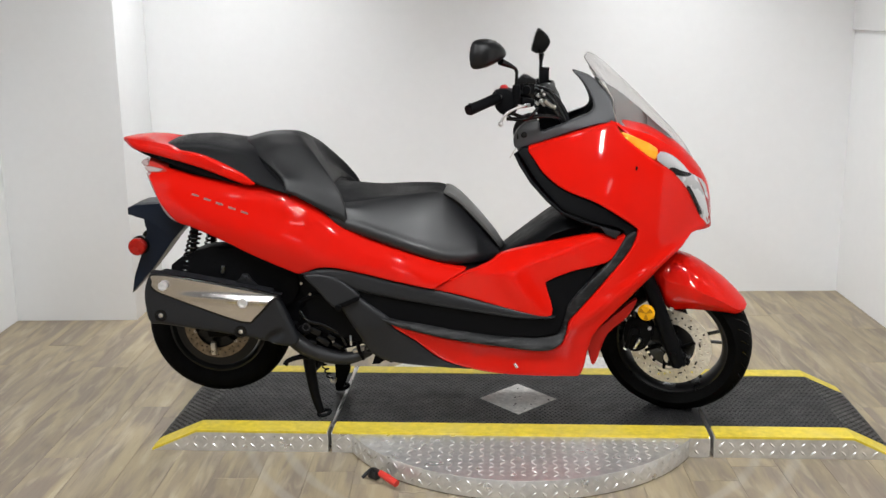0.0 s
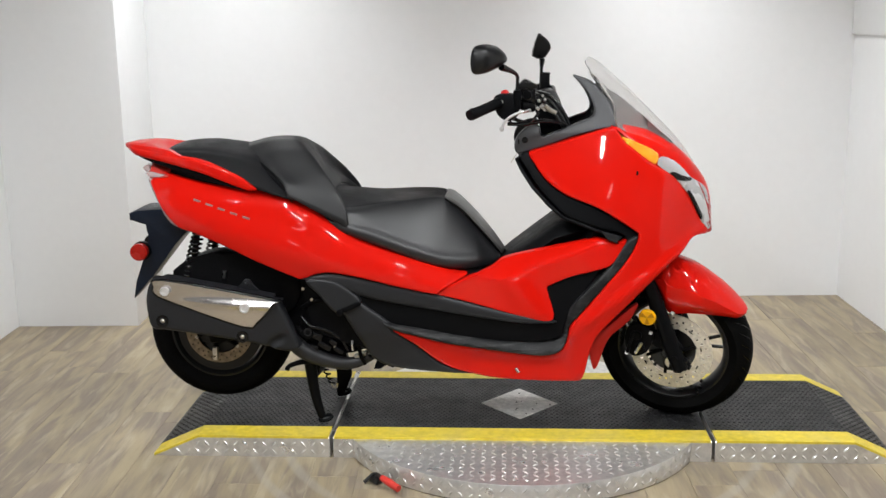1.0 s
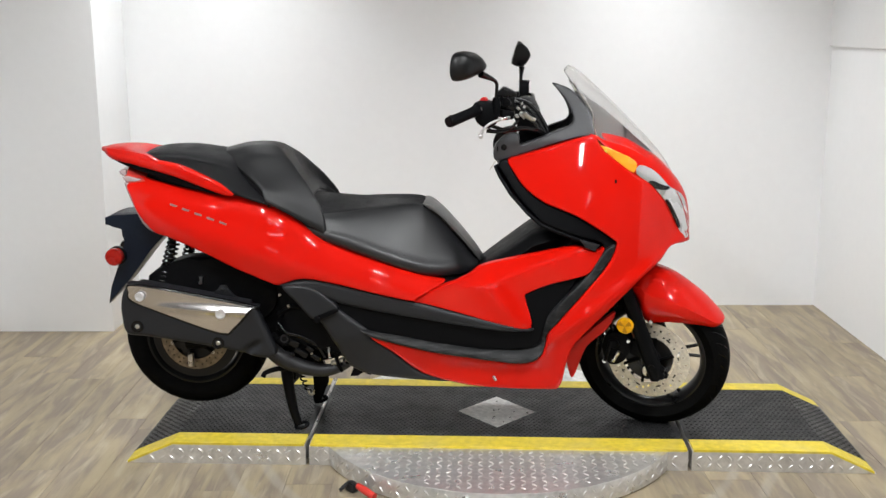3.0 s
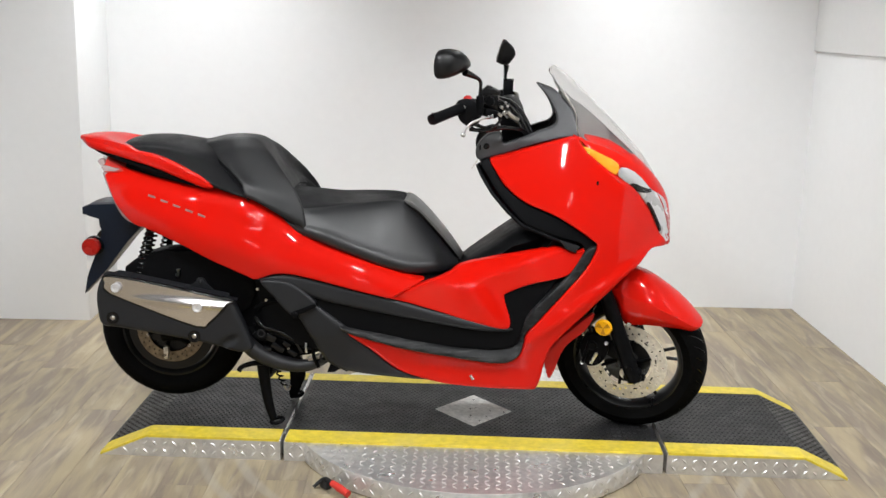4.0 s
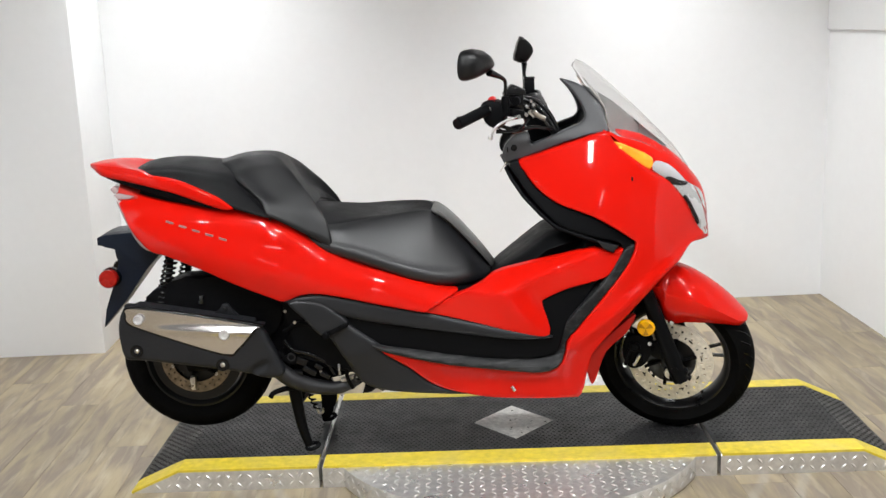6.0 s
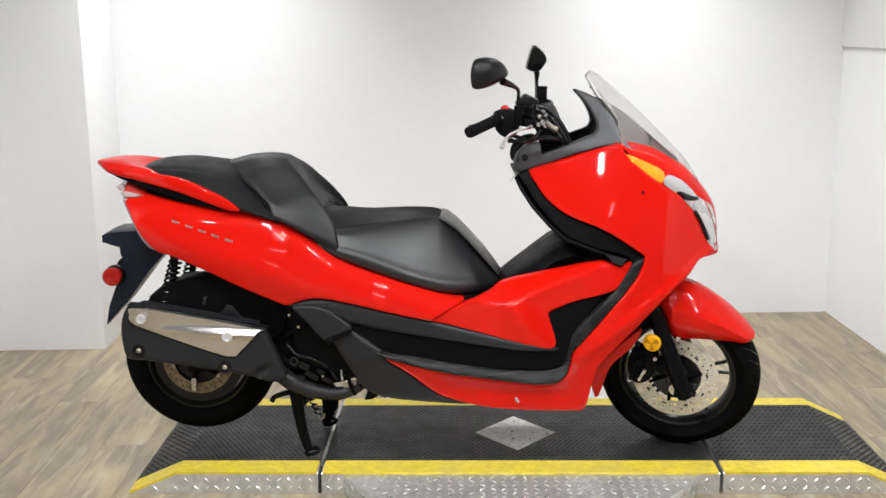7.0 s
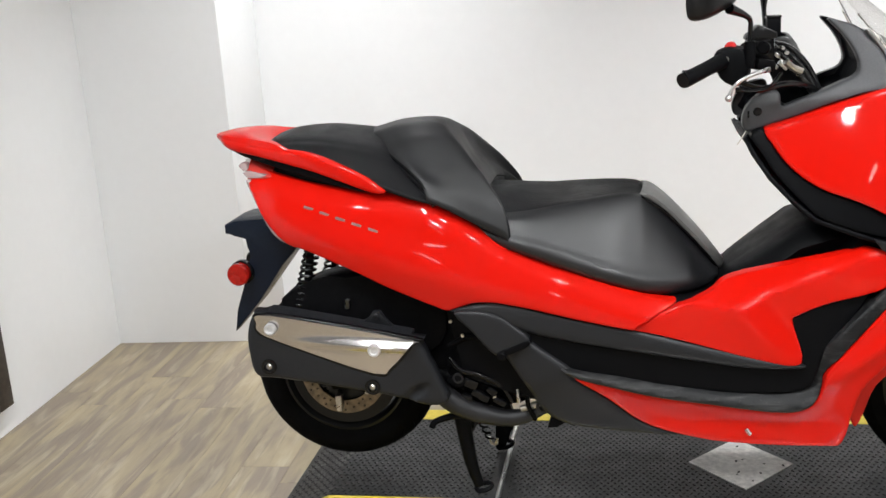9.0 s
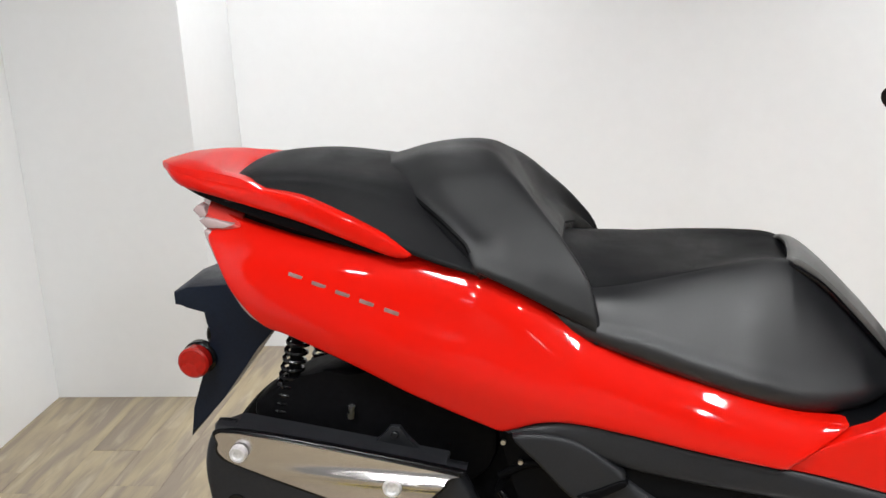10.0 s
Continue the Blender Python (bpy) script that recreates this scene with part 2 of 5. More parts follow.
MIRROR_CASE = mat("mirror_case", (0.004, 0.004, 0.0045), 0.34, grain=0.2, grain_scale=300, bump=0.15, bump_scale=700, spec=0.3)
DUSTY = dusty_rubber()
BUTTON_RED = mat("button_red", (0.65, 0.02, 0.02), 0.4)
HANDLE_RED = mat("handle_red", (0.55, 0.03, 0.02), 0.5, wear=0.3)
MESH_METAL = mat("grille_mesh", (0.30, 0.33, 0.37), 0.4, metal=0.6)
BACKING = mat("grille_backing", (0.62, 0.66, 0.72), 0.6, grain=0.1)
FRAME_DARK = mat("grille_frame", (0.045, 0.035, 0.028), 0.5, grain=0.3, grain_scale=50, wear=0.3)


# ---- building helpers ----
def part(name, bm, material, parent=None, label="", smooth=True):
    bmesh.ops.recalc_face_normals(bm, faces=bm.faces)
    me = bpy.data.meshes.new(name)
    bm.to_mesh(me)
    bm.free()
    if smooth:
        for p in me.polygons:
            p.use_smooth = True
        me.set_sharp_from_angle(angle=radians(38))
    me.materials.append(material)
    ob = new(name, me)
    if parent is not None:
        ob.parent = parent
    if label:
        ob["label"] = label
    return ob


def box(cx, cy, cz, sx, sy, sz, bevel=0.0, segs=2, bm=None, turn=None):
    bm = bm or bmesh.new()
    made = bmesh.ops.create_cube(bm, size=1.0)["verts"]
    for v in made:
        v.co = Vector((v.co.x * sx, v.co.y * sy, v.co.z * sz))
    if bevel:
        edges = list({e for v in made for e in v.link_edges})
        made = bmesh.ops.bevel(bm, geom=edges, offset=bevel, segments=segs, profile=0.5, affect="EDGES")["verts"]
        made = list({v for v in made})
    shift = Matrix.Translation((cx, cy, cz)) @ (turn or Matrix.Identity(4))
    bmesh.ops.transform(bm, matrix=shift, verts=made)
    return bm


def smooth_line(points, steps=6, closed=False):
    """A Catmull-Rom curve through the points, which may have two or three coordinates."""
    p = [np.array(q, float) for q in points]
    n = len(p)
    res = []
    for i in range(n if closed else n - 1):
        a, b = p[i], p[(i + 1) % n]
        before = p[i - 1] if closed or i > 0 else 2 * a - b
        after = p[(i + 2) % n] if closed or i + 2 < n else 2 * b - a
        for k in range(steps):
            t = k / steps
            res.append(0.5 * (2 * a + (b - before) * t + (2 * before - 5 * a + 4 * b - after) * t * t + (3 * a - before - 3 * b + after) * t ** 3))
    if not closed:
        res.append(p[-1])
    return res


def loft(rings, bm=None, cap=True, closed=True):
    """Skin between rings of equal length."""
    bm = bm or bmesh.new()
    vs = [[bm.verts.new(Vector(p)) for p in r] for r in rings]
    n = len(vs[0])
    for a, b in zip(vs, vs[1:]):
        for i in range(n if closed else n - 1):
            j = (i + 1) % n
            bm.faces.new((a[i], a[j], b[j], b[i]))
    if cap and closed:
        bm.faces.new(vs[0])
        bm.faces.new(vs[-1])
    return bm


def tube(points, radius, segs=10, bm=None, steps=6, cap=True):
    """A round tube along a smooth line; radius is one number or one for each point."""
    line = [Vector(p) for p in smooth_line(points, steps)] if steps > 1 else [Vector(p) for p in points]
    if not hasattr(radius, "__len__"):
        radius = [radius] * len(points)
    rads = np.interp(np.linspace(0, len(points) - 1, len(line)), range(len(points)), radius)
    up = Vector((0.13, 0.21, 0.97))
    rings = []
    for i, p in enumerate(line):
        d = (line[min(i + 1, len(line) - 1)] - line[max(i - 1, 0)]).normalized()
        side = d.cross(up)
        if side.length < 0.05:
            side = d.cross(Vector((1, 0, 0)))
        side.normalize()
        top = side.cross(d).normalized()
        up = top
        rings.append([p + float(rads[i]) * (math.cos(a) * side + math.sin(a) * top) for a in map(float, np.linspace(0, 2 * math.pi, segs, endpoint=False))])
    return loft(rings, bm, cap)


def lathe(profile, segs=48, bm=None, centre=(0, 0, 0), closed=True):
    """Turn a closed (radius, along) profile about the y axis."""
    bm = bm or bmesh.new()
    rings = []
    for a in np.linspace(0, 2 * math.pi, segs, endpoint=False):
        rings.append([bm.verts.new((centre[0] + r * math.cos(a), centre[1] + h, centre[2] + r * math.sin(a))) for r, h in profile])
    n = len(profile)
    for i in range(segs):
        a, b = rings[i], rings[(i + 1) % segs]
        for k in range(n if closed else n - 1):
            j = (k + 1) % n
            bm.faces.new((a[k], a[j], b[j], b[k]))
    return bm


def drum(x, y0, y1, z, radius, segs=20, bm=None, bevel=0.0):
    """A disc or rod along y."""
    bm = bm or bmesh.new()
    b = min(bevel, radius * 0.4)
    s = 1 if y1 > y0 else -1
    rings = []
    for r, y in ((radius - b, y0), (radius, y0 + s * b), (radius, y1 - s * b), (radius - b, y1)) if b else ((radius, y0), (radius, y1)):
        rings.append([(x + r * math.cos(a), y, z + r * math.sin(a)) for a in np.linspace(0, 2 * math.pi, segs, endpoint=False)])
    return loft(rings, bm)


def soft_table(knots, blur):
    """A function through the knots, softened so that paint shows no creases."""
    k = np.array(knots)
    xs = np.linspace(k[0, 0] - 0.3, k[-1, 0] + 0.3, 600)
    ys = np.interp(xs, k[:, 0], k[:, 1])
    w = max(1, int(blur / (xs[1] - xs[0])))
    kernel = np.hanning(2 * w + 3)
    kernel /= kernel.sum()
    ys = np.convolve(np.pad(ys, (w + 1, w + 1), mode="edge"), kernel, mode="valid")
    return lambda v: np.interp(v, xs, ys)


along_body = soft_table([(-1.10, 0.42), (-0.91, 0.66), (-0.67, 0.87), (-0.43, 0.98), (-0.19, 1), (0.33, 1), (0.57, 0.97), (0.76, 0.75), (0.88, 0.42), (0.955, 0.15)], 0.12)
up_body = soft_table([(0.19, 0.22), (0.33, 0.25), (0.48, 0.263), (0.67, 0.25), (0.81, 0.234), (0.955, 0.20), (1.05, 0.172), (1.24, 0.115)], 0.10)


def half_width(x, z):
    """Half the scooter's width at a length and a height."""
    return along_body(x) * up_body(z)


def inside(px, pz, poly):
    x0, z0 = poly[:, 0], poly[:, 1]
    x1, z1 = np.roll(x0, -1), np.roll(z0, -1)
    hit = ((z0[None] > pz[:, None]) != (z1[None] > pz[:, None])) & (px[:, None] < (x1 - x0)[None] * (pz[:, None] - z0[None]) / (z1 - z0 + 1e-12)[None] + x0[None])
    return hit.sum(1) % 2 == 1


def edge_distance(px, pz, poly):
    a, b = poly, np.roll(poly, -1, 0)
    p = np.stack([px, pz], 1)[:, None]
    d = (b - a)[None]
    t = np.clip(((p - a[None]) * d).sum(-1) / ((d * d).sum(-1) + 1e-12), 0, 1)
    return np.linalg.norm(p - (a[None] + t[..., None] * d), axis=-1).min(1)


def panel_mesh(outline, lift=0.0, thick=0.012, round_edge=0.006, grid=0.011, width=half_width, relief=None, steps=4, side=-1, smooth=True):
    """A moulded side panel: its outline in length and height laid on the body's flank, edges rolled over, with thickness."""
    from mathutils.geometry import delaunay_2d_cdt
    pts = [outline[i] for i in range(len(outline))]
    line = np.array(smooth_line(pts, steps, True) if smooth else pts)
    ring = np.concatenate([line, line[:1]])
    run = np.concatenate([[0], np.cumsum(np.linalg.norm(np.diff(ring, axis=0), axis=1))])
    even = np.linspace(0, run[-1], max(12, int(run[-1] / 0.006)), endpoint=False)
    line = np.stack([np.interp(even, run, ring[:, 0]), np.interp(even, run, ring[:, 1])], 1)
    lo, hi = line.min(0), line.max(0)
    gx, gz = np.meshgrid(np.arange(lo[0], hi[0], grid), np.arange(lo[1], hi[1], grid))
    gx = gx + 0.5 * grid * (np.arange(gx.shape[0]) % 2)[:, None]
    gx, gz = gx.ravel(), gz.ravel()
    ok = inside(gx, gz, line)
    gx, gz = gx[ok], gz[ok]
    dist = edge_distance(gx, gz, line)
    ok = dist > 0.35 * grid
    gx, gz, dist = gx[ok], gz[ok], dist[ok]
    extra = []
    if round_edge:
        nxt, prv = np.roll(line, -1, 0), np.roll(line, 1, 0)
        tang = nxt - prv
        tang /= np.linalg.norm(tang, axis=1)[:, None] + 1e-9
        nor = np.stack([-tang[:, 1], tang[:, 0]], 1)
        area = np.sum(line[:, 0] * nxt[:, 1] - nxt[:, 0] * line[:, 1])
        nor *= np.sign(area)
        for f in (0.12, 0.4, 1.0):
            extra.append(line + nor * round_edge * f)
        extra = np.concatenate(extra)
        ok = inside(extra[:, 0], extra[:, 1], line)
        extra = extra[ok]
        d2 = edge_distance(extra[:, 0], extra[:, 1], line)
        ok = d2 > 0.08 * round_edge
        extra, d2 = extra[ok], d2[ok]
        keepgrid = dist > 1.3 * round_edge
        gx, gz = np.concatenate([gx[keepgrid], extra[:, 0]]), np.concatenate([gz[keepgrid], extra[:, 1]])
        dist = np.concatenate([dist[keepgrid], d2])
    n = len(line)
    verts2d = [Vector(p) for p in line] + [Vector((a, b)) for a, b in zip(gx, gz)]
    vs, _, fs, *_ = delaunay_2d_cdt(verts2d, [(i, (i + 1) % n) for i in range(n)], [list(range(n))], 1, 1e-6)
    arr = np.array([(v.x, v.y) for v in vs])
    dd = edge_distance(arr[:, 0], arr[:, 1], line)
    w = width(arr[:, 0], arr[:, 1]) + lift
    if relief is not None:
        w = w + relief(arr[:, 0], arr[:, 1], dd)
    if round_edge:
        t = np.clip(dd / round_edge, 0, 1)
        w = w - round_edge * (1 - np.sqrt(np.maximum(0, 1 - (1 - t) ** 2)))
    bm = bmesh.new()
    bv = [bm.verts.new((a[0], side * y, a[1])) for a, y in zip(arr, w)]
    for f in fs:
        try:
            bm.faces.new([bv[i] for i in f])
        except ValueError:
            pass
    rim = [e for e in bm.edges if len(e.link_faces) == 1]
    ext = bmesh.ops.extrude_edge_only(bm, edges=rim)["geom"]
    for v in ext:
        if isinstance(v, bmesh.types.BMVert):
            v.co.y -= side * thick
    for v in [v for v in bm.verts if not v.link_faces]:
        bm.verts.remove(v)
    return bm


def panels(name, outline, material, parent, label="", **how):
    """The panel on the near flank and its mirror image on the far one."""
    made = [part(name, panel_mesh(outline, side=s, **how), material, parent, label) for s in (-1, 1)]
    return made


# ---- the booth ----
LEFT, RIGHT, BACK, PILLAR, PILLAR_X, REAR = -2.095, 2.022, 1.785, 1.318, -1.508, -6.6
HALL_L, HALL_R = -3.4, 3.9


def slab(name, x0, x1, y0, y1, z0, z1, material, label, category="wall", bevel=0.0):
    ob = part(name, box((x0 + x1) / 2, (y0 + y1) / 2, (z0 + z1) / 2, x1 - x0, y1 - y0, z1 - z0, bevel), material, None, smooth=bool(bevel))
    return tagged(ob, label, category, kind="structure")


floor = slab("floor", LEFT - 0.15, RIGHT + 0.15, REAR - 0.15, BACK + 0.15, -0.12, -0.004, GROUT, "grey-brown wood-look vinyl plank floor", "floor")
# the mouth's place sets where the white walls' reflection ends on the leg shield
OPEN = -1.45
slab("wall_left", LEFT - 0.12, LEFT, OPEN, BACK + 0.12, -0.004, CEILING, WALL, "plain white painted side wall of the booth")
slab("wall_right", RIGHT, RIGHT + 0.12, OPEN, BACK + 0.12, -0.004, CEILING, WALL, "plain white painted side wall with a raised upper panel")
slab("wall_back", LEFT, RIGHT, BACK, BACK + 0.12, -0.004, CEILING, WALL, "white painted back wall behind the scooter")
# unseen hall, added to close the place and shape fill and reflections
slab("wall_hall_left", HALL_L - 0.12, HALL_L, REAR, OPEN, -0.004, CEILING, HALL, "unseen plain grey wall added before the booth")
slab("wall_hall_right", HALL_R, HALL_R + 0.12, REAR, OPEN, -0.004, CEILING, HALL, "unseen plain grey wall added before the booth")
slab("wall_hall_rear", HALL_L - 0.12, HALL_R + 0.12, REAR - 0.12, REAR, -0.004, CEILING, HALL, "unseen plain grey wall added to close the hall")
slab("wall_wing_left", HALL_L - 0.12, LEFT - 0.12, OPEN, OPEN + 0.12, -0.004, CEILING, HALL, "unseen plain grey wall added beside the booth's mouth")
slab("wall_wing_right", RIGHT + 0.12, HALL_R + 0.12, OPEN, OPEN + 0.12, -0.004, CEILING, HALL, "unseen plain grey wall added beside the booth's mouth")
for n, x0, x1 in (("floor_hall_left", HALL_L - 0.12, LEFT - 0.001), ("floor_hall_right", RIGHT + 0.15, HALL_R + 0.12)):
    slab(n, x0, x1, REAR - 0.15, OPEN, -0.12, 0.0, PLANK, "unseen wood-look vinyl floor added beside the booth's width", "floor")
slab("pillar", LEFT, PILLAR_X, PILLAR, BACK, -0.004, CEILING, WALL, "white boxed-out corner pillar of the back wall", "pillar", 0.004)
slab("wall_panel_upper", RIGHT - 0.014, RIGHT, OPEN, BACK, 1.335, CEILING, WALL, "white upper wall panel with a narrow ledge", "wall panel", 0.004)
slab("ceiling", HALL_L - 0.12, HALL_R + 0.12, REAR - 0.12, BACK + 0.12, CEILING, CEILING + 0.1, CEIL, "flat dark grey ceiling", "ceiling")

# ---- wheel lift and turntable under the scooter ----
RIG = pose(0, -0.019, 0, 0, 0, -2.3)
DECK, Y0, Y1 = 0.0716, -0.252, 0.412


def thing(name, label, category, group="", m=RIG):
    ob = new(name)
    ob.matrix_basis = m
    return tagged(ob, label, category, group)


def lug(bm, at, u, v, n, length=0.023, wide=0.0075, high=0.0026):
    """One raised lozenge of chequer plate: at a place, along u, across v, standing out along n."""
    at, u, v, n = Vector(at), Vector(u), Vector(v), Vector(n)
    base = [bm.verts.new(at + a * u * length / 2 + b * v * wide / 2) for a, b in ((1, 0), (0.35, 1), (-0.35, 1), (-1, 0), (-0.35, -1), (0.35, -1))]
    top = [bm.verts.new(at + a * u * length / 2 + n * high) for a in (0.55, -0.55)]
    f = bm.faces.new
    f((base[0], base[1], top[0]))
    f((base[1], base[2], top[1], top[0]))
    f((base[2], base[3], top[1]))
    f((base[3], base[4], top[1]))
    f((base[4], base[5], top[0], top[1]))
    f((base[5], base[0], top[0]))


def lug_field(a0, a1, b0, b1, place, keep=lambda a, b: True, pitch=0.033, woven=False, **size):
    """Lozenges in alternating diagonals over a stretch of two coordinates."""
    bm = bmesh.new()
    q = math.sqrt(0.5)
    for i in range(int((a1 - a0) / pitch)):
        for j in range(int((b1 - b0) / pitch * 1.2) + 1):
            a, b = a0 + (i + 0.5) * pitch, b0 + (j + 0.5) * pitch / 1.2
            if b > b1 - 0.008 or not keep(a, b):
                continue
            if woven:
                a += 0.5 * pitch * (j % 2)
            s = 1 if (j if woven else i + j) % 2 else -1
            p, du, dv, n = place(a, b)
            lug(bm, p, q * (du + s * dv), q * (dv - s * du), n, **size)
    return bm


def deck_section(name, label, profile, lugs=True):
    """A length of the ramp: aluminium body, black tread deck, two yellow edge stripes."""
    root = thing(name, label, "ramp")
    rings = [[(x, Y0, 0.001), (x, Y0, z - 0.003), (x, Y0 + 0.003, z), (x, Y1 - 0.003, z), (x, Y1, z - 0.003), (x, Y1, 0.001)] for x, z in profile]
    part("body", loft(rings), ALU, root, "chequered aluminium skirt", smooth=False)

    def sheet(y0, y1, rise, inset):
        pr = [(profile[0][0] + inset, profile[0][1]), *profile[1:-1], (profile[-1][0] - inset, profile[-1][1])]
        return loft([[(x, y0, z - 0.004), (x, y0, z + rise), (x, y1, z + rise), (x, y1, z - 0.004)] for x, z in pr])
    part("deck", sheet(Y0 + 0.082, Y1 - 0.068, 0.003, 0.001), MATBLACK, root, "black anti-slip deck", smooth=False)
    part("yellow_stripe", sheet(Y0 - 0.0008, Y0 + 0.088, 0.0042, 0.004), YELLOW, root, "scuffed yellow edge stripe", smooth=False)
    part("yellow_stripe", sheet(Y1 - 0.073, Y1 - 0.001, 0.0042, 0.004), YELLOW, root, "scuffed yellow edge stripe", smooth=False)
    xs, zs = [p[0] for p in profile], [p[1] for p in profile]
    top = lambda x: float(np.interp(x, xs, zs))

    def on_top(a, b):
        du = Vector((0.02, 0, top(a + 0.01) - top(a - 0.01))).normalized()
        return Vector((a, b, top(a) + 0.0032)), du, Vector((0, 1, 0)), Vector((-du.z, 0, du.x))
    tread = part("tread", lug_field(xs[0] + 0.01, xs[-1] - 0.01, Y0 + 0.092, Y1 - 0.075, on_top, lambda a, b: top(a) > 0.012 and not in_diamond(a, b), pitch=0.0185, woven=True,
                                    length=0.0130, wide=0.0050, high=0.0020), MATBLACK, root)
    tagged(tread, kind="stuff")
    skirt = part("skirt_lug", lug_field(xs[0] + 0.008, xs[-1] - 0.008, 0.006, DECK - 0.006, lambda a, b: (Vector((a, Y0 - 0.0002, b)), Vector((1, 0, 0)), Vector((0, 0, 1)), Vector((0, -1, 0))),
                                         lambda a, b: b < top(a) - 0.012), ALU, root)
    tagged(skirt, kind="stuff")
    return root


DIA = (0.275, 0.073, 0.137, 0.152)


def in_diamond(a, b):
    return abs(a - DIA[0]) / (DIA[2] + 0.015) + abs(b - DIA[1]) / (DIA[3] + 0.015) < 1


entry = deck_section("entry_ramp", "black-decked aluminium ramp end with yellow stripes", [(-0.976, 0.004), (-0.816, DECK), (-0.366, DECK)])
deck_section("centre_deck", "black-decked aluminium ramp centre lying on the turntable", [(-0.354, DECK), (0.903, DECK)])
exit_end = deck_section("exit_ramp", "black-decked aluminium ramp end with yellow stripes on the floor", [(0.915, DECK), (1.365, DECK), (1.514, 0.004)])
part("joint_strip", box(-0.3600, (Y0 + 0.06 + Y1) / 2, DECK - 0.001, 0.0075, Y1 - Y0 - 0.06, 0.008, 0.0015), BOLT, entry, "bare metal strip in the joint")
part("joint_strip", box(0.9090, 0.15, DECK - 0.003, 0.0060, 0.26, 0.006, 0.0015), BOLT, exit_end, "bare metal strip in the joint")
plate = thing("diamond_marker", "scratched white diamond-shaped steel plate on the black deck", "floor marker")
cx, cy, hx, hy = DIA
rhomb = [(cx - hx, cy), (cx, cy - hy), (cx + hx, cy), (cx, cy + hy)]
part("plate", loft([[(x, y, DECK + 0.003) for x, y in rhomb], [(x, y, DECK + 0.0052) for x, y in rhomb]]), DIAMOND, plate, smooth=False)
dots = bmesh.new()
rng = random.Random(2)
for _ in range(26):
    u, v = rng.uniform(-1, 1), rng.uniform(-1, 1)
    if abs(u) + abs(v) < 0.9:
        a = rng.uniform(0, 3.1)
        lug(dots, (cx + u * hx, cy + v * hy, DECK + 0.0053), (math.cos(a), math.sin(a), 0), (-math.sin(a), math.cos(a), 0), (0, 0, 1), rng.uniform(0.006, 0.016), 0.006, 0.0006)
tagged(part("scuff_mark", dots, ENGINE, plate, "dark chips in the paint"), kind="stuff")

turntable = thing("turntable", "round chequered aluminium turntable under the ramp", "turntable")
TC, TR = (0.275, 0.04), 0.632
ring = [(TC[0] + TR * math.cos(a), TC[1] + TR * math.sin(a)) for a in np.linspace(0, 2 * math.pi, 128, endpoint=False)]
part("disc", loft([[(x, y, 0.004) for x, y in ring], [(x, y, DECK - 0.006) for x, y in ring],
                   [(TC[0] + (x - TC[0]) * 0.9985, TC[1] + (y - TC[1]) * 0.9985, DECK - 0.0045) for x, y in ring]]), ALU, turntable)
# black ring gives the shaded line between turntable and floor
part("base_ring", loft([[(TC[0] + (x - TC[0]) * 0.99, TC[1] + (y - TC[1]) * 0.99, z) for x, y in ring] for z in (0.0, 0.006)]), GLOSS_BLACK, turntable, "black ring standing in for the shaded gap at the floor")
tagged(part("tread", lug_field(TC[0] - TR, TC[0] + TR, TC[1] - TR, TC[1] + TR, lambda a, b: (Vector((a, b, DECK - 0.0046)), Vector((1, 0, 0)), Vector((0, 1, 0)), Vector((0, 0, 1))),
                            lambda a, b: math.hypot(a - TC[0], b - TC[1]) < TR - 0.02 and (b < Y0 - 0.012 or b > Y1 + 0.012)), ALU, turntable, "raised lozenge tread"), kind="stuff")


def round_skirt(a, b):
    d = Vector((math.cos(a / TR), math.sin(a / TR), 0))
    return Vector((TC[0], TC[1], b)) + d * (TR + 0.0002), Vector((-d.y, d.x, 0)), Vector((0, 0, 1)), d


tagged(part("skirt_lug", lug_field(0, 2 * math.pi * TR, 0.008, DECK - 0.008, round_skirt), ALU, turntable), kind="stuff")

clamp = thing("toggle_clamp", "small steel toggle clamp with a red grip beside the turntable", "clamp")
part("base", box(-0.186, -0.450, 0.017, 0.038, 0.026, 0.026, 0.004, turn=pose(0, 0, 0, 0, 0, -42)), PIPE, clamp)
part("arm", tube([(-0.222, -0.462, 0.010), (-0.19, -0.455, 0.036), (-0.160, -0.482, 0.036)], 0.006, 8), PIPE, clamp)
part("grip", tube([(-0.162, -0.484, 0.036), (-0.135, -0.508, 0.031), (-0.105, -0.535, 0.024)], [0.010, 0.012, 0.011], 12), HANDLE_RED, clamp, "red rubber sleeve")

# ---- the scooter ----
scooter = thing("scooter", "red maxi scooter with black seat on its centre stand", "scooter")


def mirrored(points):
    """Half a cross-section, from its lowest point to the crown, made whole."""
    return [(x, -y, z) for x, y, z in points] + [(x, y, z) for x, y, z in reversed(points) if y > 1e-6]


def prism(outline, half, centre=0.0, bevel=0.004, steps=3):
    """A solid with the outline as its side, its half thickness given by height or fixed."""
    line = smooth_line(outline, steps, True) if steps > 1 else outline
    bm = bmesh.new()
    near, far = [], []
    for x, z in line:
        w = half(z) if callable(half) else half
        near.append(bm.verts.new((x, centre - w, z)))
        far.append(bm.verts.new((x, centre + w, z)))
    bm.faces.new(near)
    bm.faces.new(far)
    n = len(line)
    sharp = []
    for i in range(n):
        bm.faces.new((near[i], near[(i + 1) % n], far[(i + 1) % n], far[i]))
    if bevel:
        sharp = [e for e in bm.edges if (e.verts[0] in near) == (e.verts[1] in near)]
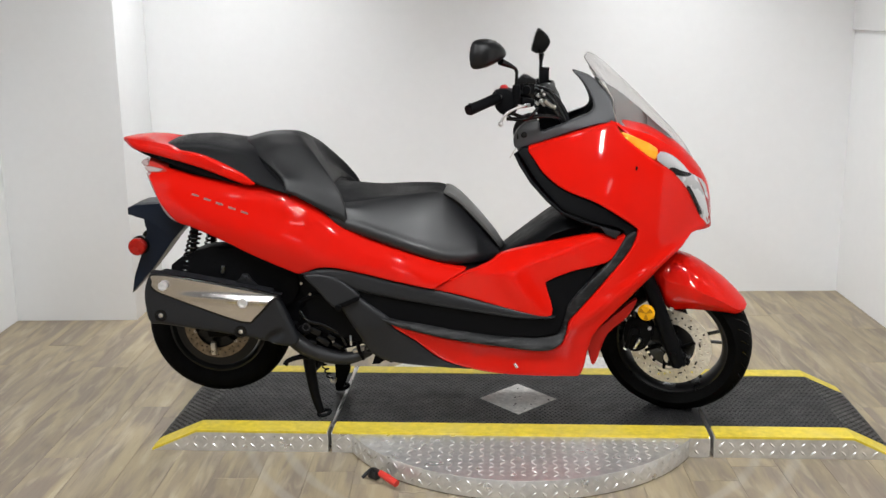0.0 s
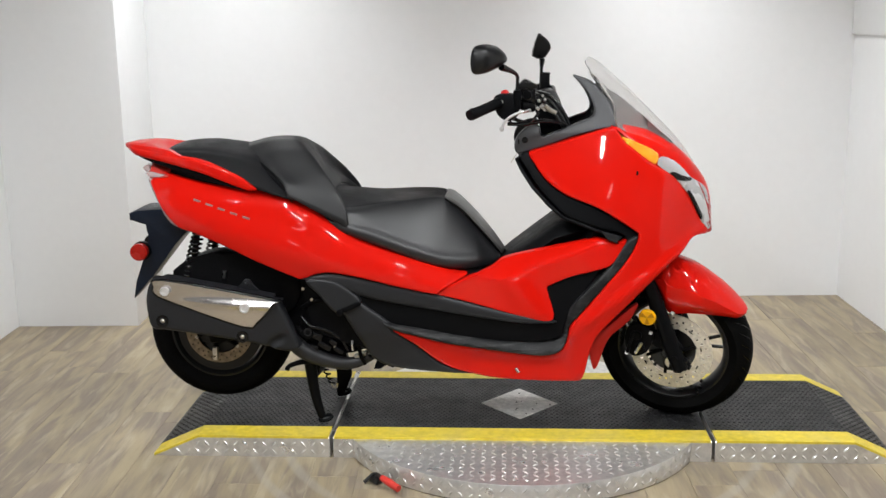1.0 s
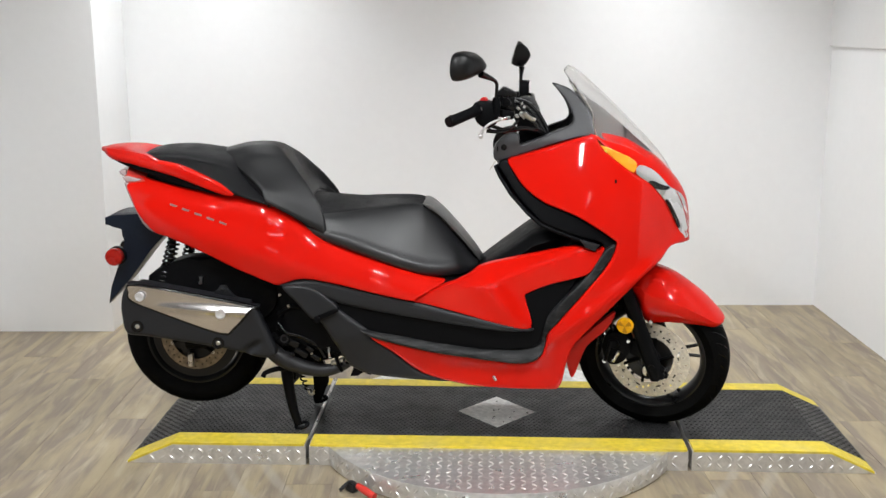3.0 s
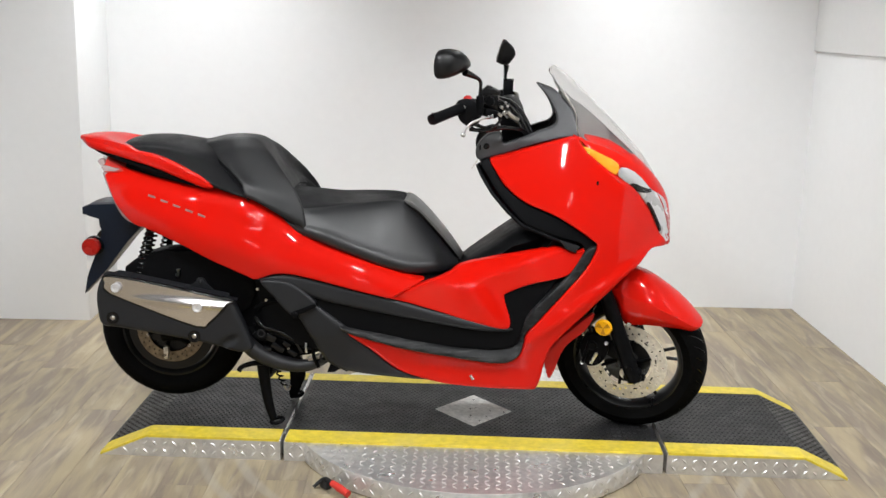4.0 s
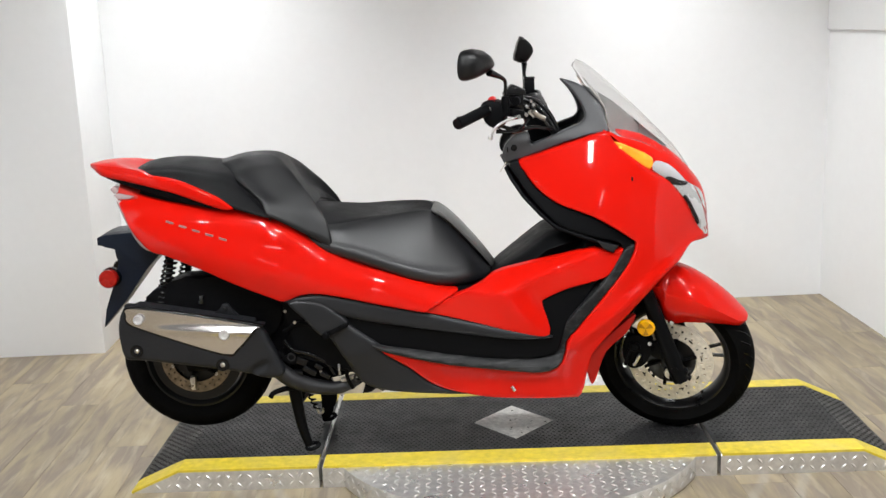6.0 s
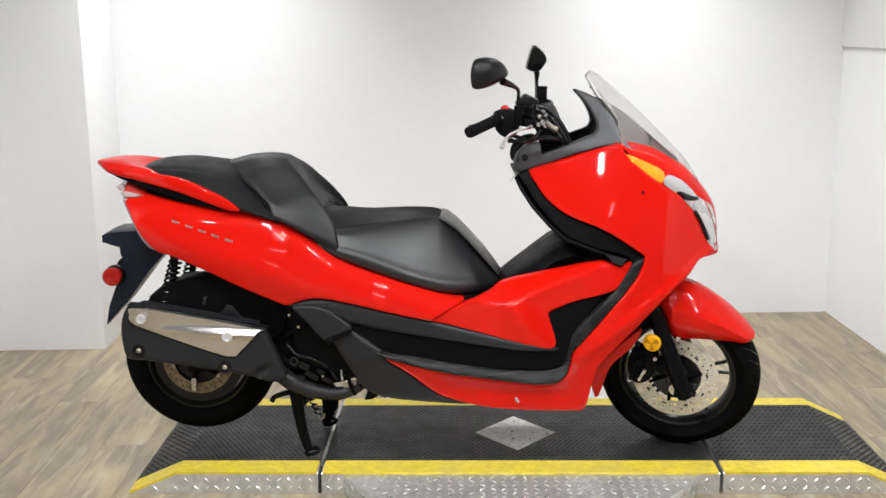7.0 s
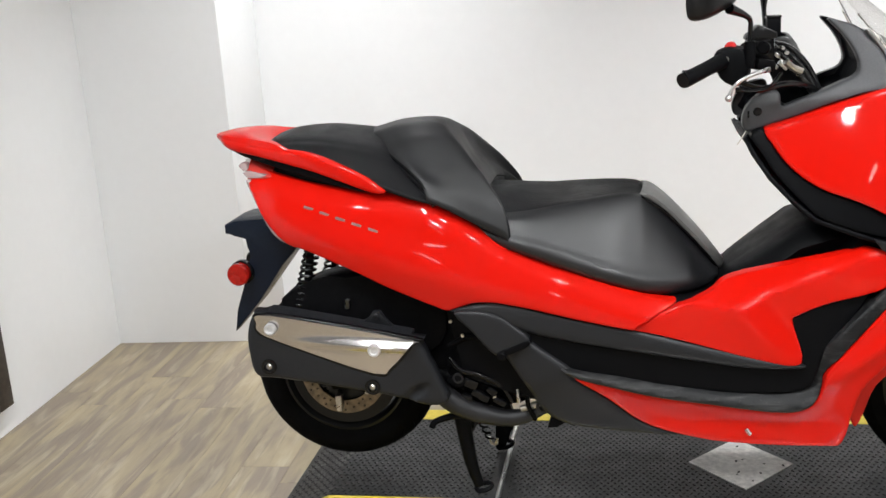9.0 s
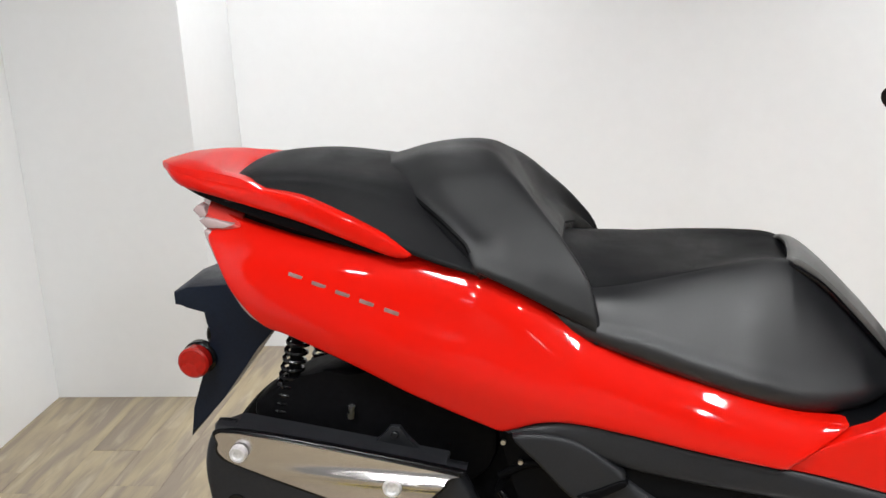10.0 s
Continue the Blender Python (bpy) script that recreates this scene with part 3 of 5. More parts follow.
        bmesh.ops.bevel(bm, geom=sharp, offset=bevel, segments=2, profile=0.5, affect="EDGES")
    return bm


def shell(rows, material, name, label="", thick=0.004, parent=None):
    """An open sheet through rows of points, given some thickness."""
    bm = loft(rows, cap=False, closed=False)
    ob = part(name, bm, material, parent or scooter, label)
    s = ob.modifiers.new("thickness", "SOLIDIFY")
    s.thickness, s.offset = thick, 0
    return ob


def wave(x, a, b):
    return np.clip((x - a) / (b - a), 0, 1)


def flank_relief(x, z, d):
    """The tail's flank swells along a line that falls towards the footwell."""
    line = 0.80 - 0.30 * (x + 0.75)
    top = np.interp(x, SHOULDER[0], SHOULDER[1])
    u = np.clip((z - top + 0.060) / 0.060, 0, 1)
    return 0.016 * np.exp(-((z - line) / 0.06) ** 2) - 0.012 * np.exp(-((z - line + 0.12) / 0.06) ** 2) - 0.026 * u ** 2


REAR_FLANK = [(-0.927, 0.958), (-0.882, 0.944), (-0.782, 0.923), (-0.683, 0.909), (-0.596, 0.901), (-0.482, 0.887), (-0.408, 0.847), (-0.306, 0.775), (-0.233, 0.743), (-0.124, 0.704), (-0.015, 0.662), (0.058, 0.640), (0.098, 0.634), (0.092, 0.626), (0.049, 0.604), (0.010, 0.582), (-0.006, 0.576), (-0.125, 0.600), (-0.236, 0.626), (-0.327, 0.642), (-0.383, 0.638), (-0.439, 0.617), (-0.477, 0.627), (-0.591, 0.671), (-0.687, 0.715), (-0.806, 0.760), (-0.854, 0.773), (-0.887, 0.802), (-0.917, 0.843), (-0.941, 0.891), (-0.961, 0.929), (-0.906, 0.940)]
SHOULDER = [q[0] for q in REAR_FLANK[1:13]], [q[1] for q in REAR_FLANK[1:13]]
panels("rear_side_panel", REAR_FLANK, RED, scooter, "glossy red rear flank", relief=flank_relief, thick=0.03, round_edge=0.006)


def tunnel_relief(x, z, d):
    """A crease runs forward over the footwell flank; above it the panel leans in towards the seat."""
    fold = np.interp(x, [0, 0.1, 0.2, 0.259, 0.526], [0.66, 0.645, 0.622, 0.63, 0.74])
    across = (x - 0.286) * 0.817 + (z - 0.59) * 0.577
    below = wave(z - fold, 0.03, -0.02)
    step = wave(across, -0.015, 0.05)
    swell = 0.007 * np.exp(-((across + 0.025) / 0.030) ** 2) * wave(z, 0.48, 0.56) * below
    hollow = -0.010 * step * step * (3 - 2 * step) * (1 - wave(across, 0.06, 0.20)) * below
    return swell + hollow - 1.1 * np.maximum(0, z - fold)


FLANK = [(0.105, 0.628), (0.144, 0.641), (0.184, 0.656), (0.215, 0.675), (0.275, 0.691), (0.348, 0.709), (0.420, 0.726), (0.492, 0.743), (0.530, 0.748), (0.580, 0.733), (0.613, 0.742), (0.572, 0.672), (0.527, 0.651), (0.438, 0.629), (0.369, 0.599), (0.360, 0.582), (0.379, 0.486), (0.276, 0.500), (0.149, 0.535), (0.058, 0.559), (-0.003, 0.572), (0.009, 0.580), (0.047, 0.602), (0.091, 0.622)]
part("front_side_panel", panel_mesh(FLANK, relief=tunnel_relief, thick=0.03, round_edge=0.004), RED, scooter, "glossy red footwell flank")
LOW_FLANK = [(x, min(z, 0.595 + 0.35 * max(0, x - 0.2))) for x, z in FLANK]
part("front_side_panel", panel_mesh(LOW_FLANK, relief=lambda x, z, d: -0.02 + 0 * x, thick=0.03, round_edge=0.006, side=1), RED, scooter, "glossy red footwell flank")
part("paint_chip", box(0.644, -0.1925, 0.955, 0.006, 0.003, 0.012, 0.001), GLOSS_BLACK, scooter, "small black chip")
panels("floor_cover", [(-0.439, 0.617), (-0.383, 0.636), (-0.327, 0.642), (-0.236, 0.626), (-0.125, 0.600), (-0.006, 0.575), (0.149, 0.536), (0.276, 0.506), (0.379, 0.486), (0.357, 0.576), (0.365, 0.596), (0.438, 0.629), (0.527, 0.651), (0.475, 0.569), (0.430, 0.504), (0.412, 0.447), (0.395, 0.423), (0.331, 0.408), (0.148, 0.413), (0.019, 0.425), (-0.127, 0.460), (-0.219, 0.497), (-0.265, 0.556), (-0.328, 0.603)], PLASTIC, scooter, "black grained footwell cover", lift=-0.016, thick=0.02, round_edge=0.004)
panels("floor_trim", [(-0.439, 0.617), (-0.383, 0.636), (-0.327, 0.642), (-0.236, 0.626), (-0.125, 0.600), (-0.006, 0.575), (0.149, 0.536), (0.276, 0.506), (0.381, 0.485), (0.378, 0.474), (0.276, 0.474), (0.148, 0.492), (-0.007, 0.517), (-0.126, 0.537), (-0.236, 0.560), (-0.328, 0.590), (-0.384, 0.611)], GREY_PLASTIC, scooter, "grey edge of the footwell cover", lift=0.002, thick=0.03, round_edge=0.015)


def shelf_relief(x, z, d):
    """The foot of the floorboard's edge stands out, its upper side slopes in towards the tunnel."""
    low = np.interp(x, [-0.147, -0.055, 0.055, 0.184, 0.312, 0.376], [0.455, 0.429, 0.402, 0.385, 0.368, 0.371])
    return -1.1 * np.clip(z - low - 0.012, 0, 0.05) * wave(x, 0.46, 0.38)


panels("floorboard_edge", [(-0.219, 0.505), (-0.146, 0.471), (-0.018, 0.449), (0.148, 0.422), (0.240, 0.411), (0.331, 0.416), (0.391, 0.447), (0.421, 0.508), (0.474, 0.574), (0.560, 0.660), (0.613, 0.739), (0.650, 0.751), (0.618, 0.684), (0.528, 0.578), (0.439, 0.472), (0.428, 0.427), (0.414, 0.392), (0.377, 0.368), (0.313, 0.366), (0.185, 0.383), (0.055, 0.402), (-0.054, 0.428), (-0.147, 0.455)], DUSTY, scooter, "dusty dark grey floorboard", lift=0.006, thick=0.06, round_edge=0.008, relief=shelf_relief)


def tucked(x, z):
    """Under the floorboard's lip the skirt stands upright, set in from the flank."""
    return (0.232 * along_body(x) - half_width(x, z)) * wave(z, 0.44, 0.33) * wave(x, 0.50, 0.42)


def shield_relief(x, z, d):
    """The leg shield bulges towards its middle and folds along a crease above the lower fairing."""
    bulge = 0.014 * np.exp(-(((x - 0.60) / 0.30) ** 2 + ((z - 0.84) / 0.26) ** 2))
    fold = 0.012 * np.exp(-((z - (0.46 + 0.72 * (x - 0.46))) / 0.025) ** 2) * wave(x, 0.42, 0.5)
    return bulge + fold + tucked(x, z)


panels("leg_shield", [(0.301, 1.020), (0.346, 1.036), (0.418, 1.057), (0.508, 1.083), (0.570, 1.097), (0.593, 1.070), (0.619, 1.041), (0.707, 0.974), (0.757, 0.946), (0.813, 0.878), (0.855, 0.800), (0.893, 0.744), (0.837, 0.738), (0.793, 0.688), (0.749, 0.654), (0.694, 0.602), (0.639, 0.550), (0.531, 0.443), (0.500, 0.378), (0.479, 0.284), (0.434, 0.269), (0.240, 0.275), (0.128, 0.291), (0.018, 0.326), (-0.065, 0.393), (-0.143, 0.451), (-0.054, 0.428), (0.055, 0.402), (0.185, 0.383), (0.313, 0.366), (0.377, 0.368), (0.414, 0.392), (0.428, 0.427), (0.443, 0.476), (0.528, 0.578), (0.618, 0.684), (0.650, 0.751), (0.631, 0.777), (0.525, 0.845), (0.418, 0.889), (0.355, 0.936), (0.319, 0.985)], RED, scooter, "glossy red leg shield and lower fairing", relief=shield_relief, thick=0.03, round_edge=0.008)
panels("shield_trim", [(0.285, 1.020), (0.305, 1.017), (0.319, 0.985), (0.355, 0.936), (0.418, 0.889), (0.525, 0.845), (0.631, 0.777), (0.650, 0.751), (0.618, 0.684), (0.572, 0.651), (0.608, 0.730), (0.598, 0.761), (0.525, 0.781), (0.427, 0.817), (0.378, 0.859), (0.328, 0.915), (0.292, 0.971), (0.271, 1.003)], PLASTIC, scooter, "black inner trim", lift=-0.006, thick=0.05, round_edge=0.006)
panels("lower_cover", [(-0.430, 0.615), (-0.383, 0.624), (-0.328, 0.616), (-0.269, 0.575), (-0.237, 0.538), (-0.146, 0.471), (-0.143, 0.451), (-0.065, 0.393), (0.018, 0.326), (0.128, 0.291), (-0.020, 0.297), (-0.151, 0.313), (-0.217, 0.346), (-0.260, 0.423), (-0.312, 0.509), (-0.366, 0.565)], GREY_PLASTIC, scooter, "dusty grey lower side cover", lift=-0.004, thick=0.05, round_edge=0.014, relief=lambda x, z, d: tucked(x, z))
panels("peg_cover", [(-0.426, 0.614), (-0.382, 0.622), (-0.326, 0.613), (-0.281, 0.585), (-0.243, 0.545), (-0.311, 0.512), (-0.338, 0.518), (-0.383, 0.568)], GREY_PLASTIC, scooter, "grey passenger footrest, folded", lift=0.008, thick=0.03, round_edge=0.008)
# the shade below the folded footrest, laid on as a black panel
panels("peg_gap", [(-0.322, 0.520), (-0.291, 0.532), (-0.250, 0.549), (-0.243, 0.540), (-0.287, 0.517), (-0.314, 0.511)], ENGINE, scooter, "black sheet standing in for the shaded gap under the footrest", lift=0.012, thick=0.02, round_edge=0.002)
panels("inner_fairing", [(0.661, 0.507), (0.638, 0.448), (0.571, 0.385), (0.535, 0.289), (0.518, 0.285), (0.505, 0.369), (0.542, 0.409)], RED_DULL, scooter, "red inner fairing behind the front wheel", width=lambda x, z: 0.13 + 0 * x, thick=0.02, round_edge=0.004)
panels("dash_cowl", [(0.298, 1.021), (0.264, 1.014), (0.254, 1.035), (0.260, 1.063), (0.277, 1.085), (0.298, 1.099), (0.329, 1.103), (0.338, 1.092), (0.341, 1.069), (0.370, 1.077), (0.410, 1.091), (0.466, 1.113), (0.501, 1.127), (0.512, 1.147), (0.502, 1.181), (0.479, 1.218), (0.450, 1.252), (0.475, 1.247), (0.515, 1.230), (0.550, 1.192), (0.574, 1.147), (0.584, 1.099), (0.524, 1.090), (0.444, 1.068), (0.376, 1.045)], COWL_GREY, scooter, "grey dashboard surround", width=lambda x, z: 0.150 - 0.10 * wave(z, 1.08, 1.3), thick=0.025, round_edge=0.007)
panels("screen_garnish", [(0.527, 1.225), (0.585, 1.196), (0.650, 1.146), (0.718, 1.086), (0.772, 1.036), (0.735, 1.050), (0.665, 1.076), (0.588, 1.096), (0.576, 1.158)], GARNISH, scooter, "dark grey garnish under the windscreen", width=lambda x, z: 0.105 - 0.25 * wave(x, 0.55, 0.9), thick=0.02, round_edge=0.005)
tail_width = soft_table([(-1.064, 0.03), (-1.05, 0.065), (-1.02, 0.09), (-0.97, 0.112), (-0.92, 0.131), (-0.87, 0.147), (-0.83, 0.158), (-0.70, 0.187), (-0.55, 0.213)], 0.03)
RAIL = [(-1.065, 1.035), (-1.041, 1.037), (-1.016, 1.034), (-0.982, 1.029), (-0.927, 1.022), (-0.874, 1.015), (-0.774, 1.001), (-0.696, 0.975), (-0.620, 0.940), (-0.590, 0.920), (-0.581, 0.910), (-0.593, 0.903), (-0.622, 0.906), (-0.698, 0.932), (-0.777, 0.958), (-0.857, 0.978), (-0.940, 0.995), (-1.004, 1.006), (-1.033, 1.021), (-1.048, 1.032)]
panels("grab_rail", RAIL, RED, scooter, "glossy red grab rail", width=lambda x, z: tail_width(x), thick=0.045, round_edge=0.010)

# black sheet that puts the shade under the grab rail into colour
panels("rail_gap", [(-1.040, 1.020), (-0.985, 1.004), (-0.857, 0.982), (-0.777, 0.962), (-0.698, 0.936), (-0.622, 0.910), (-0.600, 0.903), (-0.660, 0.908), (-0.782, 0.940), (-0.900, 0.970), (-0.985, 0.994)], ENGINE, scooter, "black sheet standing in for the shade under the grab rail", width=lambda x, z: tail_width(x) - 0.014, thick=0.03, round_edge=0.003)

# black inner body that fills the space between the flanks
core = []
for x, w, z0, z1 in ((-0.95, 0.07, 0.83, 0.97), (-0.80, 0.12, 0.78, 0.98), (-0.60, 0.165, 0.70, 0.93), (-0.47, 0.17, 0.62, 0.88), (-0.42, 0.17, 0.40, 0.86), (-0.30, 0.18, 0.36, 0.78),
                     (-0.05, 0.20, 0.325, 0.66), (0.20, 0.21, 0.30, 0.62), (0.40, 0.205, 0.30, 0.66), (0.46, 0.20, 0.32, 0.72), (0.52, 0.19, 0.44, 0.80), (0.60, 0.17, 0.53, 1.0), (0.72, 0.12, 0.66, 1.0), (0.80, 0.07, 0.74, 0.92)):
    core.append([(x, -w, z0 + 0.02), (x, -w, z1 - 0.02), (x, -w + 0.03, z1), (x, w - 0.03, z1), (x, w, z1 - 0.02), (x, w, z0 + 0.02), (x, w - 0.03, z0), (x, -w + 0.03, z0)])
part("inner_body", loft(core), PLASTIC, scooter, "black inner bodywork")

# inner leg shield, tunnel and dashboard, all across the width
rows = []
for x, z, w in ((0.280, 1.000, 0.165), (0.295, 0.968, 0.18), (0.331, 0.913, 0.20), (0.382, 0.857, 0.215), (0.43, 0.815, 0.22), (0.527, 0.778, 0.225), (0.60, 0.755, 0.225), (0.60, 0.70, 0.225), (0.56, 0.63, 0.225)):
    rows.append([(x + 0.03 * math.cos(k * math.pi / 2) ** 2 - 0.02, k * w, z) for k in np.linspace(-1, 1, 13)])
shell(rows, PLASTIC, "inner_shield", "black inner leg shield", 0.01)
rows = []
for x, z, w in ((0.272, 1.035, 0.135), (0.288, 1.062, 0.14), (0.322, 1.078, 0.145), (0.36, 1.06, 0.145), (0.42, 1.076, 0.135), (0.50, 1.105, 0.11), (0.522, 1.15, 0.092), (0.505, 1.20, 0.075), (0.466, 1.244, 0.055)):
    rows.append([(x + 0.02 * (1 - k * k), k * w, z - 0.012 * (1 - k * k)) for k in np.linspace(-1, 1, 13)])
shell(rows, PLASTIC, "dashboard", "black instrument hood", 0.008)
rings = []
for x, zt, wt, zb, wb in ((0.20, 0.648, 0.06, 0.60, 0.17), (0.24, 0.674, 0.10, 0.60, 0.20), (0.32, 0.730, 0.125, 0.62, 0.222), (0.385, 0.777, 0.13, 0.64, 0.222), (0.46, 0.800, 0.13, 0.66, 0.222), (0.56, 0.81, 0.13, 0.66, 0.215)):
    zs = zt - 0.035 * 1.0
    half = [(x, wb - 0.03, zb - 0.02), (x, wb - 0.075, 0.645 + 0.28 * (x - 0.2)), (x, wt + 0.035, zs - 0.005), (x, wt + 0.012, zt - 0.012), (x, wt - 0.008, zt - 0.002), (x, wt * 0.5, zt), (x, 0.0, zt)]
    rings.append(mirrored(half))
part("centre_tunnel", loft(rings), PLASTIC, scooter, "black centre tunnel")
part("tunnel_flap", prism([(0.530, 0.776), (0.594, 0.759), (0.578, 0.738), (0.549, 0.749)], 0.006, -0.238, 0.003, 1), GREY_PLASTIC, scooter, "grey bracket beside the tunnel")
part("key_hole", drum(0.288, -0.140, -0.1525, 1.058, 0.010, 14, None, 0.002), GLOSS_BLACK, scooter, "dark socket")
part("key_slot", box(0.268, -0.147, 1.053, 0.004, 0.011, 0.016, 0.001), GLOSS_BLACK, scooter, "dark slot")
part("key_tag", tube([(0.262, -0.155, 1.015), (0.253, -0.16, 1.002), (0.243, -0.16, 0.986)], 0.0013, 6), STEEL, scooter, "thin wire tag")


# nose between the flanks, with turn signals and headlights let into it
NOSE_EDGE = [(0.562, 1.100), (0.597, 1.075), (0.64, 1.022), (0.706, 0.972), (0.756, 0.943), (0.811, 0.876), (0.853, 0.80), (0.89, 0.742)]
NOSE_MID = [(0.560, 1.104), (0.62, 1.094), (0.70, 1.070), (0.778, 1.028), (0.842, 0.970), (0.890, 0.903), (0.908, 0.83), (0.913, 0.746)]
EDGE_LINE, MID_LINE = np.array(smooth_line(NOSE_EDGE, 10)), np.array(smooth_line(NOSE_MID, 10))


def nose(s, u, out=0.0):
    """A place on the nose: s from the screen down to the beak, u from the centre (0) to the flank (1 or -1)."""
    i = (s * 6 + 1) / 7 * (len(EDGE_LINE) - 1)
    e = np.array([np.interp(i, range(len(EDGE_LINE)), EDGE_LINE[:, k]) for k in (0, 1)])
    m = np.array([np.interp(i, range(len(MID_LINE)), MID_LINE[:, k]) for k in (0, 1)])
    k = 1 - math.cos(abs(u) * math.pi / 2)
    y = (half_width(e[0], e[1]) - 0.001 + out) * math.sin(abs(u) * math.pi / 2) ** 0.9
    x, z = m + (e - m) * k
    return (x + out * (1 - abs(u)) * 0.8, math.copysign(y, u), z + out * (1 - abs(u)) * 0.6)


def nose_patch(name, s0, s1, u0, u1, out, material, parent, label="", n=26, power=0.0, thick=0.004, skew=0.5):
    """A patch of the nose; with a power it is a crescent that tapers to both ends."""
    rows = []
    for s in np.linspace(s0, s1, n):
        f = (s - s0) / (s1 - s0)
        g = f ** (math.log(0.5) / math.log(skew))
        w = math.sin(math.pi * min(1, max(0, g))) ** power if power else 1.0
        b = u0 + (u1 - u0) * max(w, 0.02)
        rows.append([nose(s, u0 + (b - u0) * k, out) for k in np.linspace(0, 1, 11)])
    return shell(rows, material, name, label, thick, parent)


nose_patch("nose_cowl", -0.16, 1, -0.985, 0.985, 0.0, RED, scooter, "glossy red nose above the headlights", 40)
ON_NOSE = np.array([nose(a, b) for a in np.linspace(-0.16, 1, 90) for b in np.linspace(0, 0.985, 40)])


def nose_width(x, z):
    """How far out the nose's skin lies at a length and a height."""
    out = []
    for px, pz in zip(np.atleast_1d(x), np.atleast_1d(z)):
        d = (ON_NOSE[:, 0] - px) ** 2 + (ON_NOSE[:, 2] - pz) ** 2
        near = np.argpartition(d, 6)[:6]
        w = 1 / (d[near] + 4e-6)
        out.append(float((ON_NOSE[near, 1] * w).sum() / w.sum()))
    return np.array(out)


SIGNAL = [(0.590, 1.068), (0.658, 1.043), (0.714, 1.011), (0.704, 0.977), (0.653, 1.011)]
HEADLIGHT = [(0.712, 0.976), (0.723, 1.003), (0.767, 0.987), (0.803, 0.955), (0.823, 0.932), (0.869, 0.903), (0.889, 0.868), (0.903, 0.82), (0.905, 0.768), (0.886, 0.754), (0.860, 0.792), (0.833, 0.846), (0.808, 0.888), (0.764, 0.938)]
DIVIDER = [(0.752, 0.949), (0.768, 0.951), (0.792, 0.940), (0.826, 0.927), (0.816, 0.920), (0.782, 0.925)]
BEZEL = [(0.812, 0.888), (0.824, 0.884), (0.848, 0.842), (0.867, 0.800), (0.862, 0.793), (0.840, 0.838)]
for side in (-1, 1):
    lamp = part("headlight", panel_mesh(HEADLIGHT, width=nose_width, lift=0.003, thick=0.01, round_edge=0.003, steps=2, side=side), SILVER, scooter, "slanting headlight with clear lens")
    part("divider", panel_mesh(DIVIDER, width=nose_width, lift=0.006, thick=0.006, round_edge=0.002, grid=0.008, side=side), GREY_PLASTIC, lamp, "dark divider")
    part("bezel", panel_mesh(BEZEL, width=nose_width, lift=0.0065, thick=0.006, round_edge=0.002, grid=0.008, side=side), DARK_GREY, lamp, "dark lamp bezel")
    part("lens", panel_mesh(HEADLIGHT, width=nose_width, lift=0.010, thick=0.003, round_edge=0.004, steps=2, side=side), LENS, lamp, "clear lens")
    signal = part("turn_signal", panel_mesh(SIGNAL, width=nose_width, lift=0.005, thick=0.01, round_edge=0.004, steps=2, grid=0.009, side=side), AMBER, scooter, "amber turn signal")
    part("signal_bulb", drum(0.612, side * (float(nose_width(0.612, 1.048)[0]) + 0.003), side * (float(nose_width(0.612, 1.048)[0]) + 0.0075), 1.046, 0.006, 12, None, 0.002), YELLOW, signal, "bright yellow bulb end")

# windscreen
mid = np.array(smooth_line([(0.875, 0.925), (0.806, 1.030), (0.720, 1.122), (0.626, 1.214), (0.540, 1.290), (0.503, 1.312), (0.492, 1.306)], 8))
rim = np.array(smooth_line([(0.85, 0.925, 0.05), (0.77, 1.005, 0.10), (0.69, 1.055, 0.13), (0.588, 1.095, 0.155), (0.572, 1.168, 0.15), (0.535, 1.228, 0.125), (0.490, 1.292, 0.05)], 8))
rows = []
for m, e in zip(mid, rim):
    row = []
    for k in np.linspace(-1, 1, 25):
        f = 1 - math.cos(abs(k) * math.pi / 2)
        row.append((m[0] + (e[0] - m[0]) * f, math.copysign(e[2] * math.sin(abs(k) * math.pi / 2), k), m[1] + (e[1] - m[1]) * f))
    rows.append(row)
screen = shell(rows[2:], SCREEN, "windscreen", "clear smoke-tinted windscreen", 0.0014)
screen.visible_shadow = False
for side in (-1, 1):
    part("screen_strip", tube([(e[0] - 0.004, side * e[2], e[1]) for e in rim[24:48:4]], 0.0018, 6), STEEL, screen, "bright screen edge")

# ---- seats ----
def seat_rings(stations, roll=1.0):
    """Cross-sections of a seat: a rolled lip at the foot, a flat side that leans in, a soft crease, the top."""
    rings = []
    for x, zt, wc, zc, zb, wb in stations:
        lip = min(1.0, (zc - zb) / 0.11) * roll
        foot = np.array((wb - 0.007 * lip, zb + 0.046 * lip))
        crease = np.array((wc, zc))
        half = [(wb * 0.88, zb - 0.004), (wb, zb), (wb + 0.008 * lip, zb + 0.012 * lip), (wb + 0.008 * lip, zb + 0.028 * lip), (wb + 0.003 * lip, zb + 0.040 * lip), tuple(foot)]
        for k in (0.12, 0.35, 0.6, 0.82):
            half.append(tuple(foot + (crease - foot) * k + np.array((0.005, 0.002)) * lip * math.sin(math.pi * k)))
        half += [(wc + 0.003, zc - 0.006), (wc - 0.006, zc + 0.001), (wc * 0.82, zt + (zc - zt) * 0.62), (wc * 0.55, zt + (zc - zt) * 0.3), (wc * 0.28, zt + (zc - zt) * 0.07), (0.0, zt)]
        rings.append(mirrored([(x, *p) for p in half]))
    return rings


def all_smooth(ob):
    for poly in ob.data.polygons:
        poly.use_smooth = True
    for edge in ob.data.edges:
        edge.use_edge_sharp = False
    return ob


